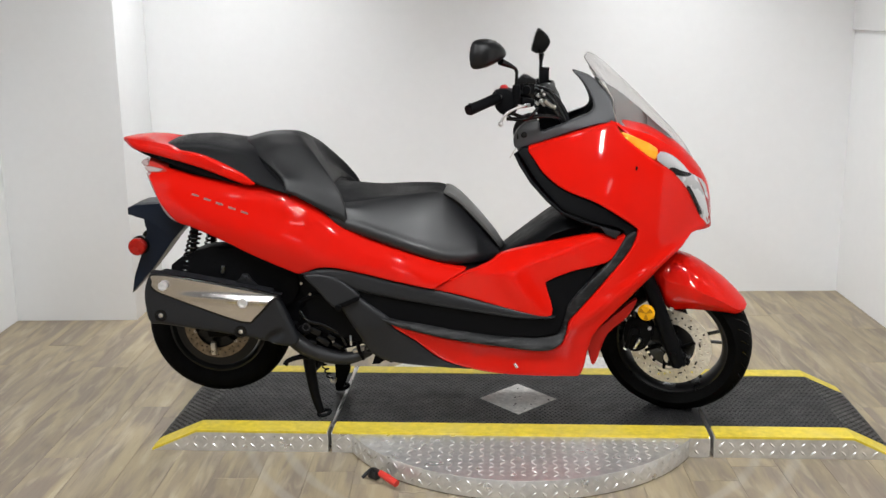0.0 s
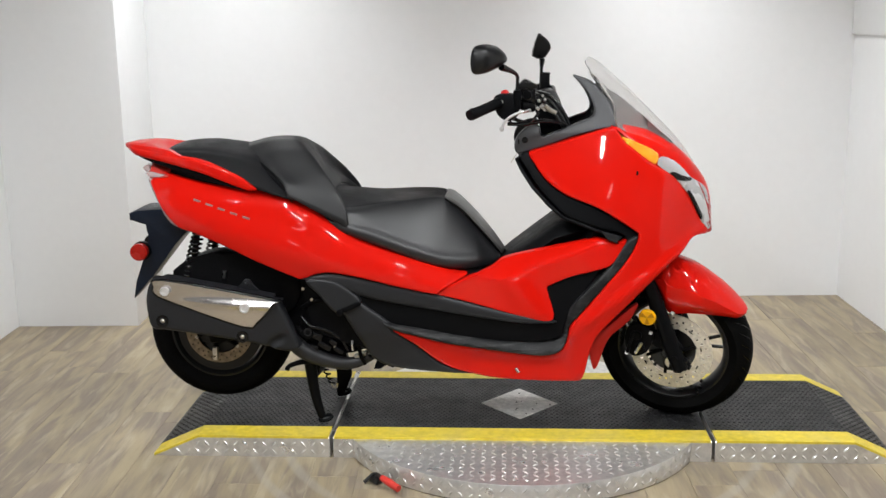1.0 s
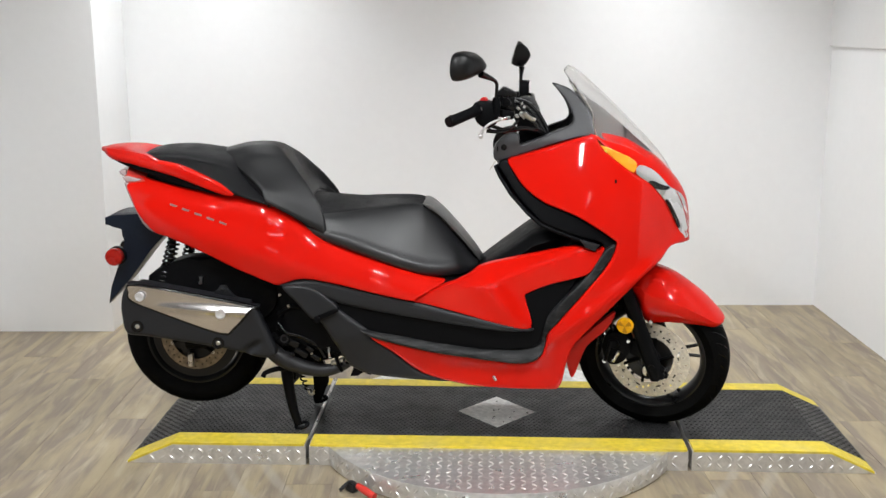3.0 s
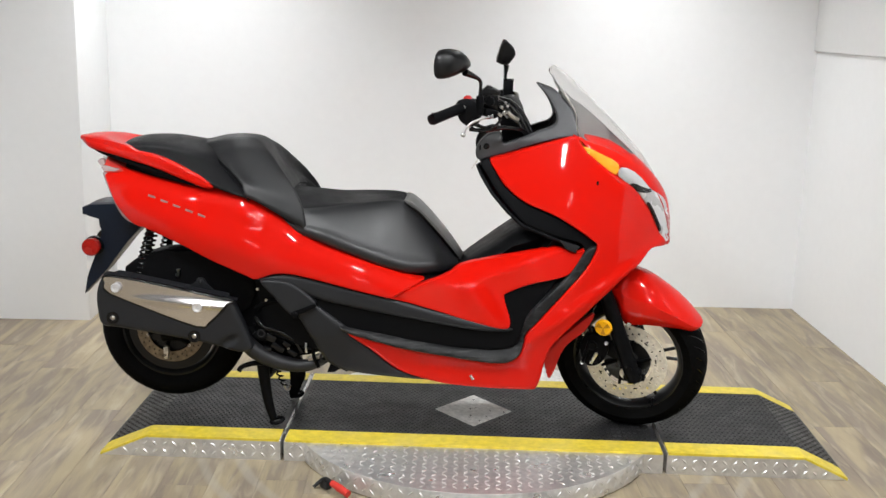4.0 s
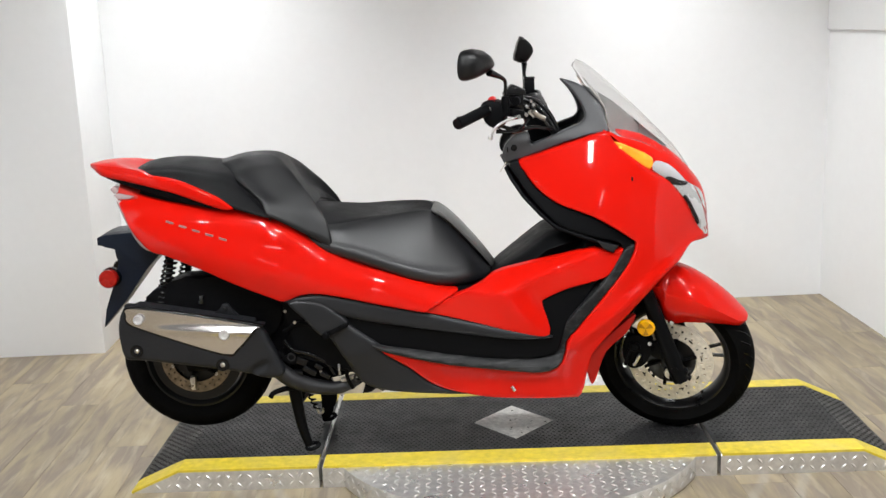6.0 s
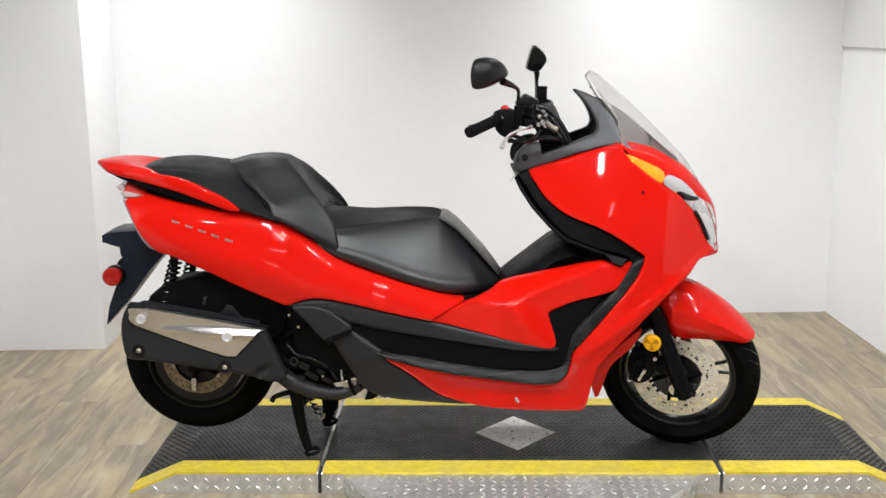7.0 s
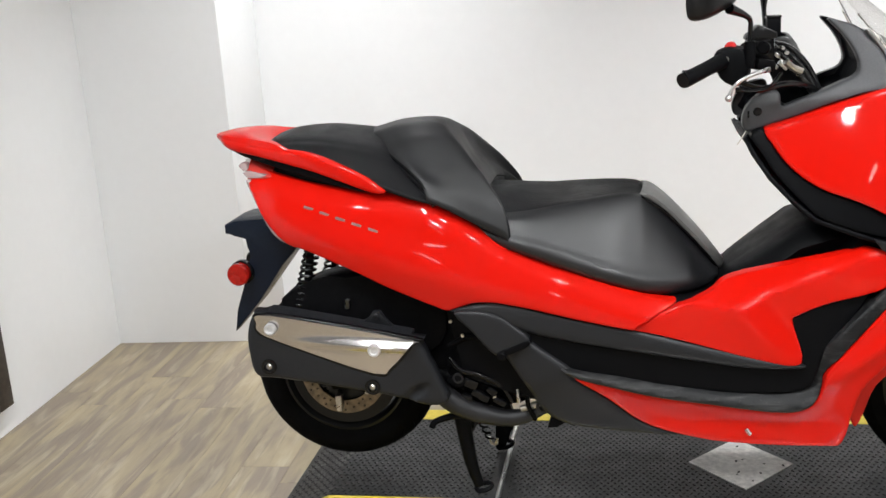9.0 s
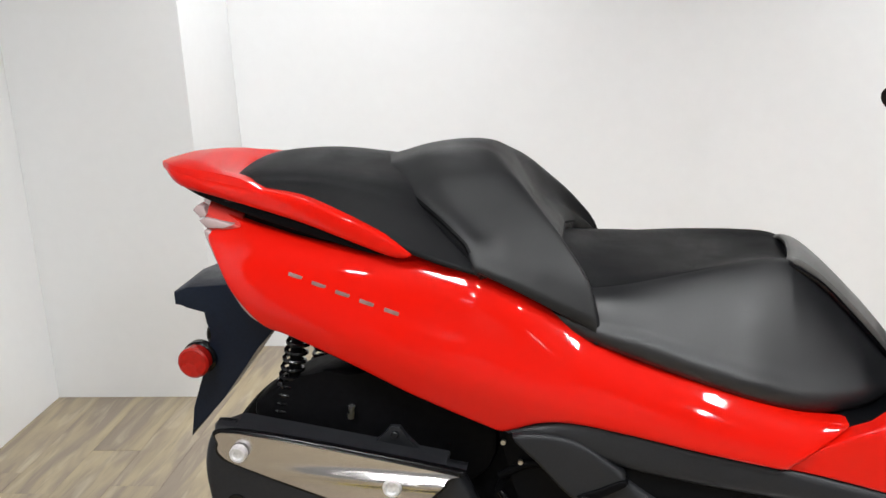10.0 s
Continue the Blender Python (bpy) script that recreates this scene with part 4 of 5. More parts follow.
def stations(*columns):
    """Resample rows of numbers along a smooth curve."""
    return [tuple(p) for p in smooth_line(columns, 6)]


rider = all_smooth(part("rider_seat", loft(seat_rings(stations(
    (-0.37, 0.888, 0.170, 0.842, 0.800, 0.190), (-0.33, 0.884, 0.182, 0.842, 0.778, 0.205), (-0.25, 0.874, 0.178, 0.846, 0.750, 0.227), (-0.15, 0.858, 0.150, 0.856, 0.712, 0.231), (-0.05, 0.854, 0.112, 0.864, 0.674, 0.226), (0.012, 0.853, 0.090, 0.863, 0.652, 0.213),
    (0.040, 0.842, 0.086, 0.846, 0.645, 0.205), (0.09, 0.802, 0.080, 0.798, 0.638, 0.186), (0.14, 0.752, 0.068, 0.742, 0.638, 0.158), (0.18, 0.708, 0.054, 0.692, 0.642, 0.116), (0.207, 0.672, 0.036, 0.662, 0.648, 0.064)))), VINYL, scooter, "black vinyl rider seat"))
# darker, coarser copy of the vinyl on the top, between the two creases: its shade put into the colour
rider.data.materials.append(VINYL_SHADED)
for poly in rider.data.polygons:
    if poly.center.z > 0.75 and poly.center.x < 0.03 and abs(poly.center.y) < np.interp(poly.center.x, [-0.37, -0.33, -0.25, -0.15, -0.05, 0.012], [0.166, 0.178, 0.174, 0.146, 0.108, 0.086]):
        poly.material_index = 1
all_smooth(part("passenger_seat", loft(seat_rings(stations(
    (-0.928, 1.002, 0.100, 0.999, 0.985, 0.106), (-0.920, 1.020, 0.108, 1.010, 0.985, 0.118), (-0.895, 1.037, 0.114, 1.021, 0.987, 0.132), (-0.850, 1.048, 0.116, 1.027, 0.990, 0.140), (-0.77, 1.052, 0.12, 1.027, 0.985, 0.152), (-0.70, 1.045, 0.13, 1.018, 0.962, 0.174),
    (-0.61, 1.030, 0.132, 0.998, 0.922, 0.195), (-0.54, 0.998, 0.145, 0.958, 0.895, 0.206), (-0.46, 0.955, 0.16, 0.915, 0.872, 0.212)), 0.45)), VINYL_SHADED, scooter, "black vinyl passenger seat"))
NOSE = smooth_line([(0.014, 0.858), (0.032, 0.853), (0.058, 0.834), (0.093, 0.800), (0.138, 0.750), (0.178, 0.700), (0.206, 0.661)], 4)
rows = []
for i, (x, z) in enumerate(NOSE):
    w = float(np.interp(i / (len(NOSE) - 1), [0, 0.1, 0.5, 0.85, 1], [0.070, 0.078, 0.072, 0.05, 0.03]))
    rows.append([(x + 0.006, -w, z - 0.004), (x + 0.010, -w * 0.96, z + 0.002), (x + 0.013, -w * 0.6, z + 0.008), (x + 0.015, 0.0, z + 0.010), (x + 0.013, w * 0.6, z + 0.008), (x + 0.010, w * 0.96, z + 0.002), (x + 0.006, w, z - 0.004)])
shell(rows, NOSE_GREY, "seat_nose_cover", "grey satin cover on the seat nose", 0.008)
for side in (-1, 1):
    part("seat_nose_trim", tube([(0.024, side * 0.086, 0.853), (0.075, side * 0.083, 0.820), (0.13, side * 0.072, 0.759), (0.18, side * 0.055, 0.698), (0.205, side * 0.036, 0.661)], 0.0042, 6), GLOSS_BLACK, scooter, "glossy black piping")

back_line = soft_table([(0, -0.656), (0.23, -0.646), (0.54, -0.588), (0.77, -0.530), (0.9, -0.490), (1, -0.472)], 0.05), soft_table([(0, 1.028), (0.23, 1.022), (0.54, 0.988), (0.77, 0.954), (0.9, 0.924), (1, 0.882)], 0.05)
ridge_line = soft_table([(0, -0.486), (0.25, -0.476), (0.46, -0.440), (0.60, -0.400), (0.73, -0.358), (0.86, -0.316), (0.93, -0.297), (1, -0.286)], 0.05), soft_table([(0, 1.050), (0.25, 1.043), (0.46, 1.012), (0.60, 0.972), (0.73, 0.928), (0.86, 0.874), (0.93, 0.836), (1, 0.770)], 0.05)
foot_line = soft_table([(0, -0.350), (0.4, -0.352), (0.7, -0.338), (0.86, -0.312), (0.93, -0.294), (1, -0.283)], 0.04), soft_table([(0, 0.888), (0.4, 0.886), (0.7, 0.872), (0.86, 0.848), (0.93, 0.822), (1, 0.764)], 0.03)
rows = []
for s in np.linspace(-1, 1, 57):
    a = abs(s)
    b, r, f = (np.array((float(g[0](a)), float(g[1](a)))) for g in (back_line, ridge_line, foot_line))
    fade = 1 - wave(a, 0.5, 1.0)
    swell = np.array((-0.004, 0.016)) * (0.4 + 0.6 * fade)
    crest = r + np.array((0.0, 0.006))
    low = 1 - wave(a, 0.92, 1.0)
    guide = [b + np.array((0.018, -0.05)) * (0.1 + 0.9 * low), b, b + (r - b) * 0.25 + swell * 0.7, b + (r - b) * 0.6 + swell, crest, crest + (f - crest) * 0.2 + np.array((0.014, 0.006)) * fade, crest + (f - crest) * 0.6, f, f + np.array((-0.02, -0.05)) * (0.1 + 0.9 * low)]
    rows.append([(p[0], 0.221 * s * (0.96 if i in (0,) else 1.0), p[1]) for i, p in enumerate(smooth_line(guide, 4))])
hump = shell(rows, VINYL_WING, "backrest", "black vinyl rider backrest hump", 0.006)
all_smooth(hump)
half = len(rows) // 2
part("seat_seam", tube([rows[i][4] for i in range(2, len(rows) - 2)], 0.0045, 6, steps=1), ENGINE, scooter, "dark seam behind the backrest")
part("seat_seam", tube([rows[i][28] for i in range(8, len(rows) - 8)], 0.0035, 6, steps=1), ENGINE, scooter, "dark seam before the backrest")

# tail: cowl top, lights, mudguard
rings = []
RAIL_TOP = sorted((x, z) for x, z in RAIL[1:10])
for x in np.linspace(RAIL[0][0] - 0.006, -0.80, 26):
    z, w = float(np.interp(x, [q[0] for q in RAIL_TOP], [q[1] for q in RAIL_TOP])), float(tail_width(x)) - 0.004
    crown = 0.024 * float(wave(x, -1.075, -0.95)) * (1 - float(wave(x, -0.90, -0.82)))
    dip = 1 - 1.3 * float(wave(x, -0.985, -0.915))
    edge = 0.004 - 0.012 * float(wave(x, -0.88, -0.80))
    w *= 0.55 + 0.45 * math.sqrt(float(wave(x, -1.075, -1.045)))
    drop = 0.25 + 0.75 * float(wave(x, -1.07, -1.02))
    rings.append(mirrored([(x, w * 0.88, z - 0.028 * drop), (x, w * 0.985, z - 0.016 * drop), (x, w, z - 0.005 * drop), (x, w * 0.985, z + min(0.001, edge)), (x, w * 0.94, z + edge + crown * 0.36), (x, w * 0.78, z + edge + crown * (0.52 + 0.2 * dip)), (x, w * 0.5, z + edge + crown * 0.95 * dip), (x, 0.0, z + edge + crown * dip)]))
part("tail_cowl", loft(rings), RED, scooter, "glossy red tail cowl")
rings = []
for x, z0, z1, w in ((-0.99, 0.950, 0.975, 0.06), (-0.978, 0.930, 0.975, 0.085), (-0.965, 0.885, 0.98, 0.10), (-0.935, 0.825, 0.97, 0.110), (-0.90, 0.775, 0.96, 0.115)):
    rings.append(mirrored([(x, w * 0.7, z0), (x, w, z0 + 0.02), (x, w, z1 - 0.02), (x, w * 0.7, z1), (x, 0, z1)]))
tail = part("tail_light", loft(rings), CLEAR_RED, scooter, "wide red tail light")
for side in (-1, 1):
    for lens_outline in ([(-0.981, 0.948), (-0.965, 0.955), (-0.943, 0.952), (-0.909, 0.945), (-0.927, 0.938), (-0.967, 0.935)], [(-0.992, 0.966), (-0.982, 0.976), (-0.966, 0.974), (-0.963, 0.958), (-0.977, 0.952)]):
        part("clear_lens", panel_mesh(lens_outline, width=lambda x, z: 0.100 + 0.35 * (x + 0.98), thick=0.02, round_edge=0.002, side=side, smooth=False), PINK_LENS, tail, "clear signal lens")


for side in (-1, 1):
    part("signal_lens", panel_mesh([(-0.972, 0.931), (-0.954, 0.928), (-0.929, 0.885), (-0.903, 0.845), (-0.871, 0.800), (-0.862, 0.774), (-0.889, 0.781), (-0.917, 0.809), (-0.944, 0.860), (-0.963, 0.903)], width=lambda x, z: 0.104 + 0.42 * (x + 0.98), thick=0.02, round_edge=0.004, side=side), PINK_LENS, tail, "pale pink signal lens")


part("mudguard", prism([(-1.060, 0.806), (-1.032, 0.816), (-0.943, 0.821), (-0.917, 0.772), (-0.864, 0.742), (-0.913, 0.693), (-1.000, 0.582), (-1.085, 0.491), (-1.068, 0.558), (-1.020, 0.663), (-0.996, 0.719), (-1.006, 0.743), (-1.000, 0.770), (-1.035, 0.780), (-1.060, 0.782)], lambda z: 0.022 + 0.055 * min(1, max(0, (z - 0.47) / 0.3)), 0.005, 0.004, 1), GUARD, scooter, "black rear mudguard and number bracket")
refl = part("side_reflector", drum(-1.033, -0.062, -0.088, 0.672, 0.030, 28, None, 0.004), RED_LENS, scooter, "round red rear reflector")
part("housing", drum(-1.030, -0.045, -0.066, 0.673, 0.033, 28, None, 0.004), GLOSS_BLACK, refl)
refl = part("side_reflector", drum(-1.033, 0.072, 0.098, 0.672, 0.030, 28, None, 0.004), RED_LENS, scooter, "round red rear reflector")
part("housing", drum(-1.030, 0.055, 0.076, 0.673, 0.033, 28, None, 0.004), GLOSS_BLACK, refl)

# silver badge letters on each flank, as plain bars
for side in (-1, 1):
    for i in range(5):
        x, z = -0.789 + 0.0425 * i, 0.868 - 0.0128 * i
        w = float(half_width(x, z)) + float(flank_relief(x, z, 0))
        part("badge_bar", box(x, side * (w + 0.0005), z, 0.026, 0.0022, 0.0070, 0.001, turn=pose(0, 0, 0, 0, 17, side * 9)), BADGE, scooter, "silver badge mark")

# ---- wheels ----
def wheel(name, cx, cy, cz, radius, wide, rim_r, disc_r, cover_r, steer=None, label=""):
    """Tyre, rim with paired spokes, hub and drilled brake disc, about an axle across the scooter."""
    turn = steer or Matrix.Identity(4)

    def put(n, bm, material, parent, text=""):
        bmesh.ops.transform(bm, matrix=turn @ Matrix.Translation((cx, cy, cz)), verts=bm.verts)
        return part(n, bm, material, parent, text)
    h = wide / 2
    prof = [(rim_r - 0.004, -h * 0.62), (rim_r + 0.010, -h * 0.80), (rim_r + 0.030, -h * 0.98), (radius - 0.045, -h), (radius - 0.022, -h * 0.86), (radius - 0.007, -h * 0.55), (radius, -h * 0.2)]
    prof = prof + [(r, -y) for r, y in reversed(prof)]
    tyre = put(name, lathe(prof, 96), TYRE, scooter, label)
    grooves = bmesh.new()
    for i in range(36):
        for s in (-1, 1):
            a = (i + (0.5 if s > 0 else 0)) * 2 * math.pi / 36
            pts = []
            for k in range(5):
                t = k / 4
                rr = float(np.interp(h * (0.15 + 0.72 * t), [h * 0.2, h * 0.55, h * 0.86, h], [radius, radius - 0.007, radius - 0.022, radius - 0.045])) - 0.001
                pts.append((rr * math.cos(a + 0.22 * t), s * h * (0.15 + 0.72 * t), rr * math.sin(a + 0.22 * t)))
            tube(pts, 0.0022, 4, grooves, 1)
    tagged(put("tread_groove", grooves, GLOSS_BLACK, tyre), kind="stuff")
    r = rim_r
    rimp = [(r, -h * 0.62), (r + 0.006, -h * 0.70), (r - 0.004, -h * 0.74), (r - 0.012, -h * 0.60), (r - 0.020, -h * 0.30), (r - 0.020, h * 0.30), (r - 0.012, h * 0.60), (r - 0.004, h * 0.74), (r + 0.006, h * 0.70), (r, h * 0.62)]
    rim = put("rim", lathe(rimp, 72), RIM, tyre, "black cast rim")
    for i in range(5):
        a = i * 2 * math.pi / 5 + 0.2
        for off in (-0.13, 0.13):
            p0 = (0.035 * math.cos(a), -0.004, 0.035 * math.sin(a))
            p1 = ((r - 0.014) * math.cos(a + off), -0.004, (r - 0.014) * math.sin(a + off))
            put("spoke", tube([p0, tuple((u + v) / 2 for u, v in zip(p0, p1)), p1], [0.010, 0.006, 0.006], 8, steps=2), RIM, tyre)
    put("hub", drum(0, -0.055, 0.055, 0, 0.042, 28, None, 0.006), RIM, tyre)
    disc = bmesh.new()
    y0 = -0.062
    rr = np.linspace(disc_r - (0.052 if steer else 0.036), disc_r, 7)
    na = 108
    grid = [[[disc.verts.new((q * math.cos(2 * math.pi * i / na), y, q * math.sin(2 * math.pi * i / na))) for q in rr] for i in range(na)] for y in (y0, y0 + 0.004)]
    holes = {(i, k) for i in range(na) for k in range(1, 5) if (i % 9, k) in ((0, 1), (3, 3), (6, 2), (8, 4))}
    for i in range(na):
        j = (i + 1) % na
        for k in range(6):
            if (i, k) in holes:
                for (p, q), (u, v) in (((i, k), (j, k)), ((j, k), (j, k + 1)), ((j, k + 1), (i, k + 1)), ((i, k + 1), (i, k))):
                    disc.faces.new((grid[0][p][q], grid[0][u][v], grid[1][u][v], grid[1][p][q]))
                continue
            for g in grid:
                disc.faces.new((g[i][k], g[j][k], g[j][k + 1], g[i][k + 1]))
        for k in (0, 6):
            disc.faces.new((grid[0][i][k], grid[0][j][k], grid[1][j][k], grid[1][i][k]))
    rotor = put("brake_disc", disc, DISC_METAL if steer else DISC_OLD, tyre, "drilled steel brake disc")
    spoke_r = disc_r - (0.050 if steer else 0.033)
    for i in range(6):
        a = i * math.pi / 3
        put("carrier_arm", tube([(0.03 * math.cos(a), y0 + 0.004, 0.03 * math.sin(a)), (spoke_r * math.cos(a + 0.3), y0 + 0.002, spoke_r * math.sin(a + 0.3))], 0.006, 6, None, 1), ENGINE, tyre)
    put("hub_cover", lathe([(0.0, -0.050), (cover_r, -0.050), (cover_r, -0.03), (0.0, -0.03)], 40), RIM, tyre, "black hub plate")
    for i in range(6):
        a = i * math.pi / 3 + 0.3
        put("disc_bolt", drum((disc_r - 0.034) * math.cos(a), y0 - 0.003, y0 + 0.006, (disc_r - 0.034) * math.sin(a), 0.0055, 12), STEEL, tyre)
    return tyre


REAR_AXLE, FRONT_AXLE = (-0.775, 0.0, 0.388), (0.811, 0.0, 0.334)
STEER = Matrix.Translation((0.70, 0, 0.48)) @ Matrix.Rotation(radians(-20.5), 4, Vector((-0.44, 0, 0.90))) @ Matrix.Translation((-0.70, 0, -0.48))
wheel("rear_wheel", *REAR_AXLE, 0.2525, 0.140, 0.170, 0.118, 0.150, None, "black rear tyre lifted clear of the deck")
wheel("front_wheel", *FRONT_AXLE, 0.262, 0.120, 0.186, 0.138, 0.080, STEER, "black front tyre on the deck")


def steered(name, bm, material, parent=None, label=""):
    bmesh.ops.transform(bm, matrix=STEER, verts=bm.verts)
    return part(name, bm, material, parent or scooter, label)


# fork, caliper, front mudguard
def forked(name, bm, material, parent=None, label=""):
    bmesh.ops.translate(bm, vec=(0.020, 0, 0.006), verts=bm.verts)
    return steered(name, bm, material, parent, label)


for side in (-1, 1):
    leg = forked("fork_leg", tube([(0.70, side * 0.10, 0.63), (0.735, side * 0.10, 0.535), (0.80, side * 0.10, 0.36), (0.83, side * 0.10, 0.285)], [0.021, 0.025, 0.027, 0.026], 16, steps=2), PLASTIC, None, "black fork leg")
    forked("fork_foot", box(0.822, side * 0.098, 0.305, 0.05, 0.03, 0.06, 0.01, turn=pose(0, 0, 0, 0, 22, 0)), PLASTIC, leg)
    refl = forked("reflector", drum(0.722, side * 0.135, side * 0.150, 0.484, 0.0285, 28, None, 0.004), REFLECTOR, None, "round yellow reflector")
    for k in range(3):
        facet = bmesh.new()
        fan = [(0.722, side * 0.1506, 0.484)] + [(0.722 + 0.023 * math.cos(a), side * 0.1506, 0.484 + 0.023 * math.sin(a)) for a in np.linspace(k * 2.094 + 0.2, k * 2.094 + 0.95, 7)]
        loft([fan, [(x, y + side * 0.0006, z) for x, y, z in fan]], facet)
        forked("reflector_facet", facet, AMBER_DARK, refl, "darker amber facet")
    forked("reflector_bracket", box(0.715, side * 0.122, 0.49, 0.03, 0.03, 0.014, 0.003), STEEL, refl)
forked("axle_nut", drum(0.812, -0.13, -0.075, 0.334, 0.011, 6), ENGINE, None, "dark axle nut")
forked("hub_boss", drum(0.792, -0.058, -0.070, 0.288, 0.021, 20, None, 0.002), DISC_METAL, None, "bare metal hub boss")
forked("hub_boss", drum(0.752, -0.058, -0.070, 0.352, 0.012, 16, None, 0.002), DISC_METAL, None, "bare metal hub boss")
forked("hub_nut", drum(0.802, -0.058, -0.080, 0.322, 0.008, 8), BOLT, None)
for k in range(9):
    a = k * 2 * math.pi / 9 + 0.2
    forked("disc_slot", box(0.791 + 0.101 * math.cos(a), -0.0635, 0.328 + 0.101 * math.sin(a), 0.016, 0.003, 0.0045, 0.0012, 1, turn=pose(0, 0, 0, 0, -math.degrees(a) + 90, 0)), ENGINE, None, "dark slot of the brake disc")
caliper = forked("brake_caliper", prism([(0.640, 0.385), (0.652, 0.425), (0.690, 0.442), (0.728, 0.425), (0.735, 0.385), (0.715, 0.335), (0.675, 0.315), (0.650, 0.335)], 0.026, -0.085, 0.006), ENGINE, None, "black brake caliper")
forked("piston_body", drum(0.682, -0.105, -0.122, 0.398, 0.017, 18, None, 0.005), ENGINE, caliper)
forked("piston_body", drum(0.694, -0.105, -0.122, 0.352, 0.017, 18, None, 0.005), ENGINE, caliper)
forked("caliper_bridge", box(0.662, -0.118, 0.372, 0.012, 0.012, 0.085, 0.003, turn=pose(0, 0, 0, 0, 14, 0)), ENGINE, caliper)
forked("bleed_valve", tube([(0.650, -0.112, 0.430), (0.643, -0.116, 0.448)], 0.004, 8, steps=1), BOLT, caliper, "bright bleed valve")
forked("pad_pin", tube([(0.680, -0.122, 0.335), (0.700, -0.122, 0.375)], 0.0058, 8, steps=1), BOLT, caliper, "bright pad pin")
forked("caliper_bolt", drum(0.650, -0.112, -0.120, 0.330, 0.007, 8), BOLT, caliper)
forked("caliper_bolt", drum(0.730, -0.112, -0.120, 0.415, 0.006, 8), BOLT, caliper)
forked("caliper_bracket", prism([(0.72, 0.40), (0.76, 0.41), (0.80, 0.37), (0.78, 0.345), (0.73, 0.36)], 0.008, -0.085, 0.003), ENGINE, caliper)
forked("brake_hose", tube([(0.69, -0.10, 0.41), (0.66, -0.09, 0.47), (0.68, -0.08, 0.54), (0.70, -0.06, 0.62)], 0.006, 8), GLOSS_BLACK, None)
rings = []
for x, zt, zb, w in smooth_line([(0.742, 0.60, 0.575, 0.070), (0.775, 0.643, 0.52, 0.078), (0.80, 0.640, 0.472, 0.082), (0.86, 0.620, 0.478, 0.084), (0.93, 0.577, 0.480, 0.080), (0.98, 0.535, 0.476, 0.070), (1.015, 0.500, 0.468, 0.055), (1.032, 0.483, 0.469, 0.032), (1.040, 0.475, 0.470, 0.010)], 5):
    dz = zt - zb
    rings.append(mirrored([(x, w, zb), (x, w + 0.004, zb + dz * 0.3), (x, w + 0.006, zb + dz * 0.56), (x, w + 0.003, zb + dz * 0.60), (x, w * 0.76, zb + dz * 0.84), (x, w * 0.45, zt - dz * 0.03), (x, 0.0, zt)]))
bm = loft(rings, cap=False, closed=False)
bmesh.ops.transform(bm, matrix=STEER @ Matrix.Translation((0.004, 0, 0.016)), verts=bm.verts)
fender = part("front_mudguard", bm, RED, scooter, "glossy red front mudguard")
s = fender.modifiers.new("thickness", "SOLIDIFY")
s.thickness, s.offset = 0.004, 0
for x, z in ((0.797, 0.484),):
    forked("mudguard_bolt", drum(x, -0.094, -0.08, z, 0.007, 10), BOLT, fender)

# ---- exhaust ----
muffler = part("muffler", panel_mesh([(-0.939, 0.612), (-0.895, 0.619), (-0.534, 0.552), (-0.515, 0.537), (-0.465, 0.422), (-0.457, 0.383), (-0.505, 0.373), (-0.617, 0.401), (-0.879, 0.442), (-0.945, 0.451), (-0.960, 0.506), (-0.959, 0.564)], width=lambda x, z: 0.252 + 0 * x, thick=0.028, round_edge=0.013, grid=0.008,
    relief=lambda x, z, d: -0.014 * np.exp(-(((x + 0.532) / 0.030) ** 2 + ((z - 0.408 - 0.5 * (x + 0.532)) / 0.016) ** 2) ** 2)), GREY_PLASTIC, scooter, "dark grey exhaust silencer cover")
part("muffler_back", panel_mesh([(-0.939, 0.612), (-0.895, 0.619), (-0.534, 0.552), (-0.515, 0.537), (-0.465, 0.422), (-0.457, 0.383), (-0.505, 0.373), (-0.617, 0.401), (-0.879, 0.442), (-0.945, 0.451), (-0.960, 0.506), (-0.959, 0.564)], width=lambda x, z: 0.226 + 0 * x, thick=0.01, round_edge=0.004), ENGINE, muffler)
part("heat_shield", panel_mesh([(-0.927, 0.594), (-0.893, 0.615), (-0.542, 0.550), (-0.536, 0.538), (-0.592, 0.476), (-0.640, 0.461), (-0.871, 0.546), (-0.922, 0.571)], width=lambda x, z: 0.258 + 0.012 * np.clip((x + 0.86) / 0.2, 0, 1) * np.exp(-((z - (0.536 - 0.06 * (x + 0.68))) / 0.0125) ** 2) + 0.05 * np.abs(z - (0.536 - 0.06 * (x + 0.68))) * np.where(z > 0.536 - 0.06 * (x + 0.68), 0.2, -1.5), thick=0.005, round_edge=0, grid=0.005), CHROME, muffler, "brushed metal heat shield")
# larger black sheet behind the heat shield draws the shade round its edge
part("shield_gap", panel_mesh([(-0.935, 0.594), (-0.900, 0.619), (-0.536, 0.555), (-0.527, 0.536), (-0.587, 0.468), (-0.641, 0.453), (-0.871, 0.538), (-0.930, 0.565)], width=lambda x, z: 0.2525 + 0 * x, thick=0.01, round_edge=0.003), GLOSS_BLACK, muffler, "black sheet standing in for the shaded gap round the shield")
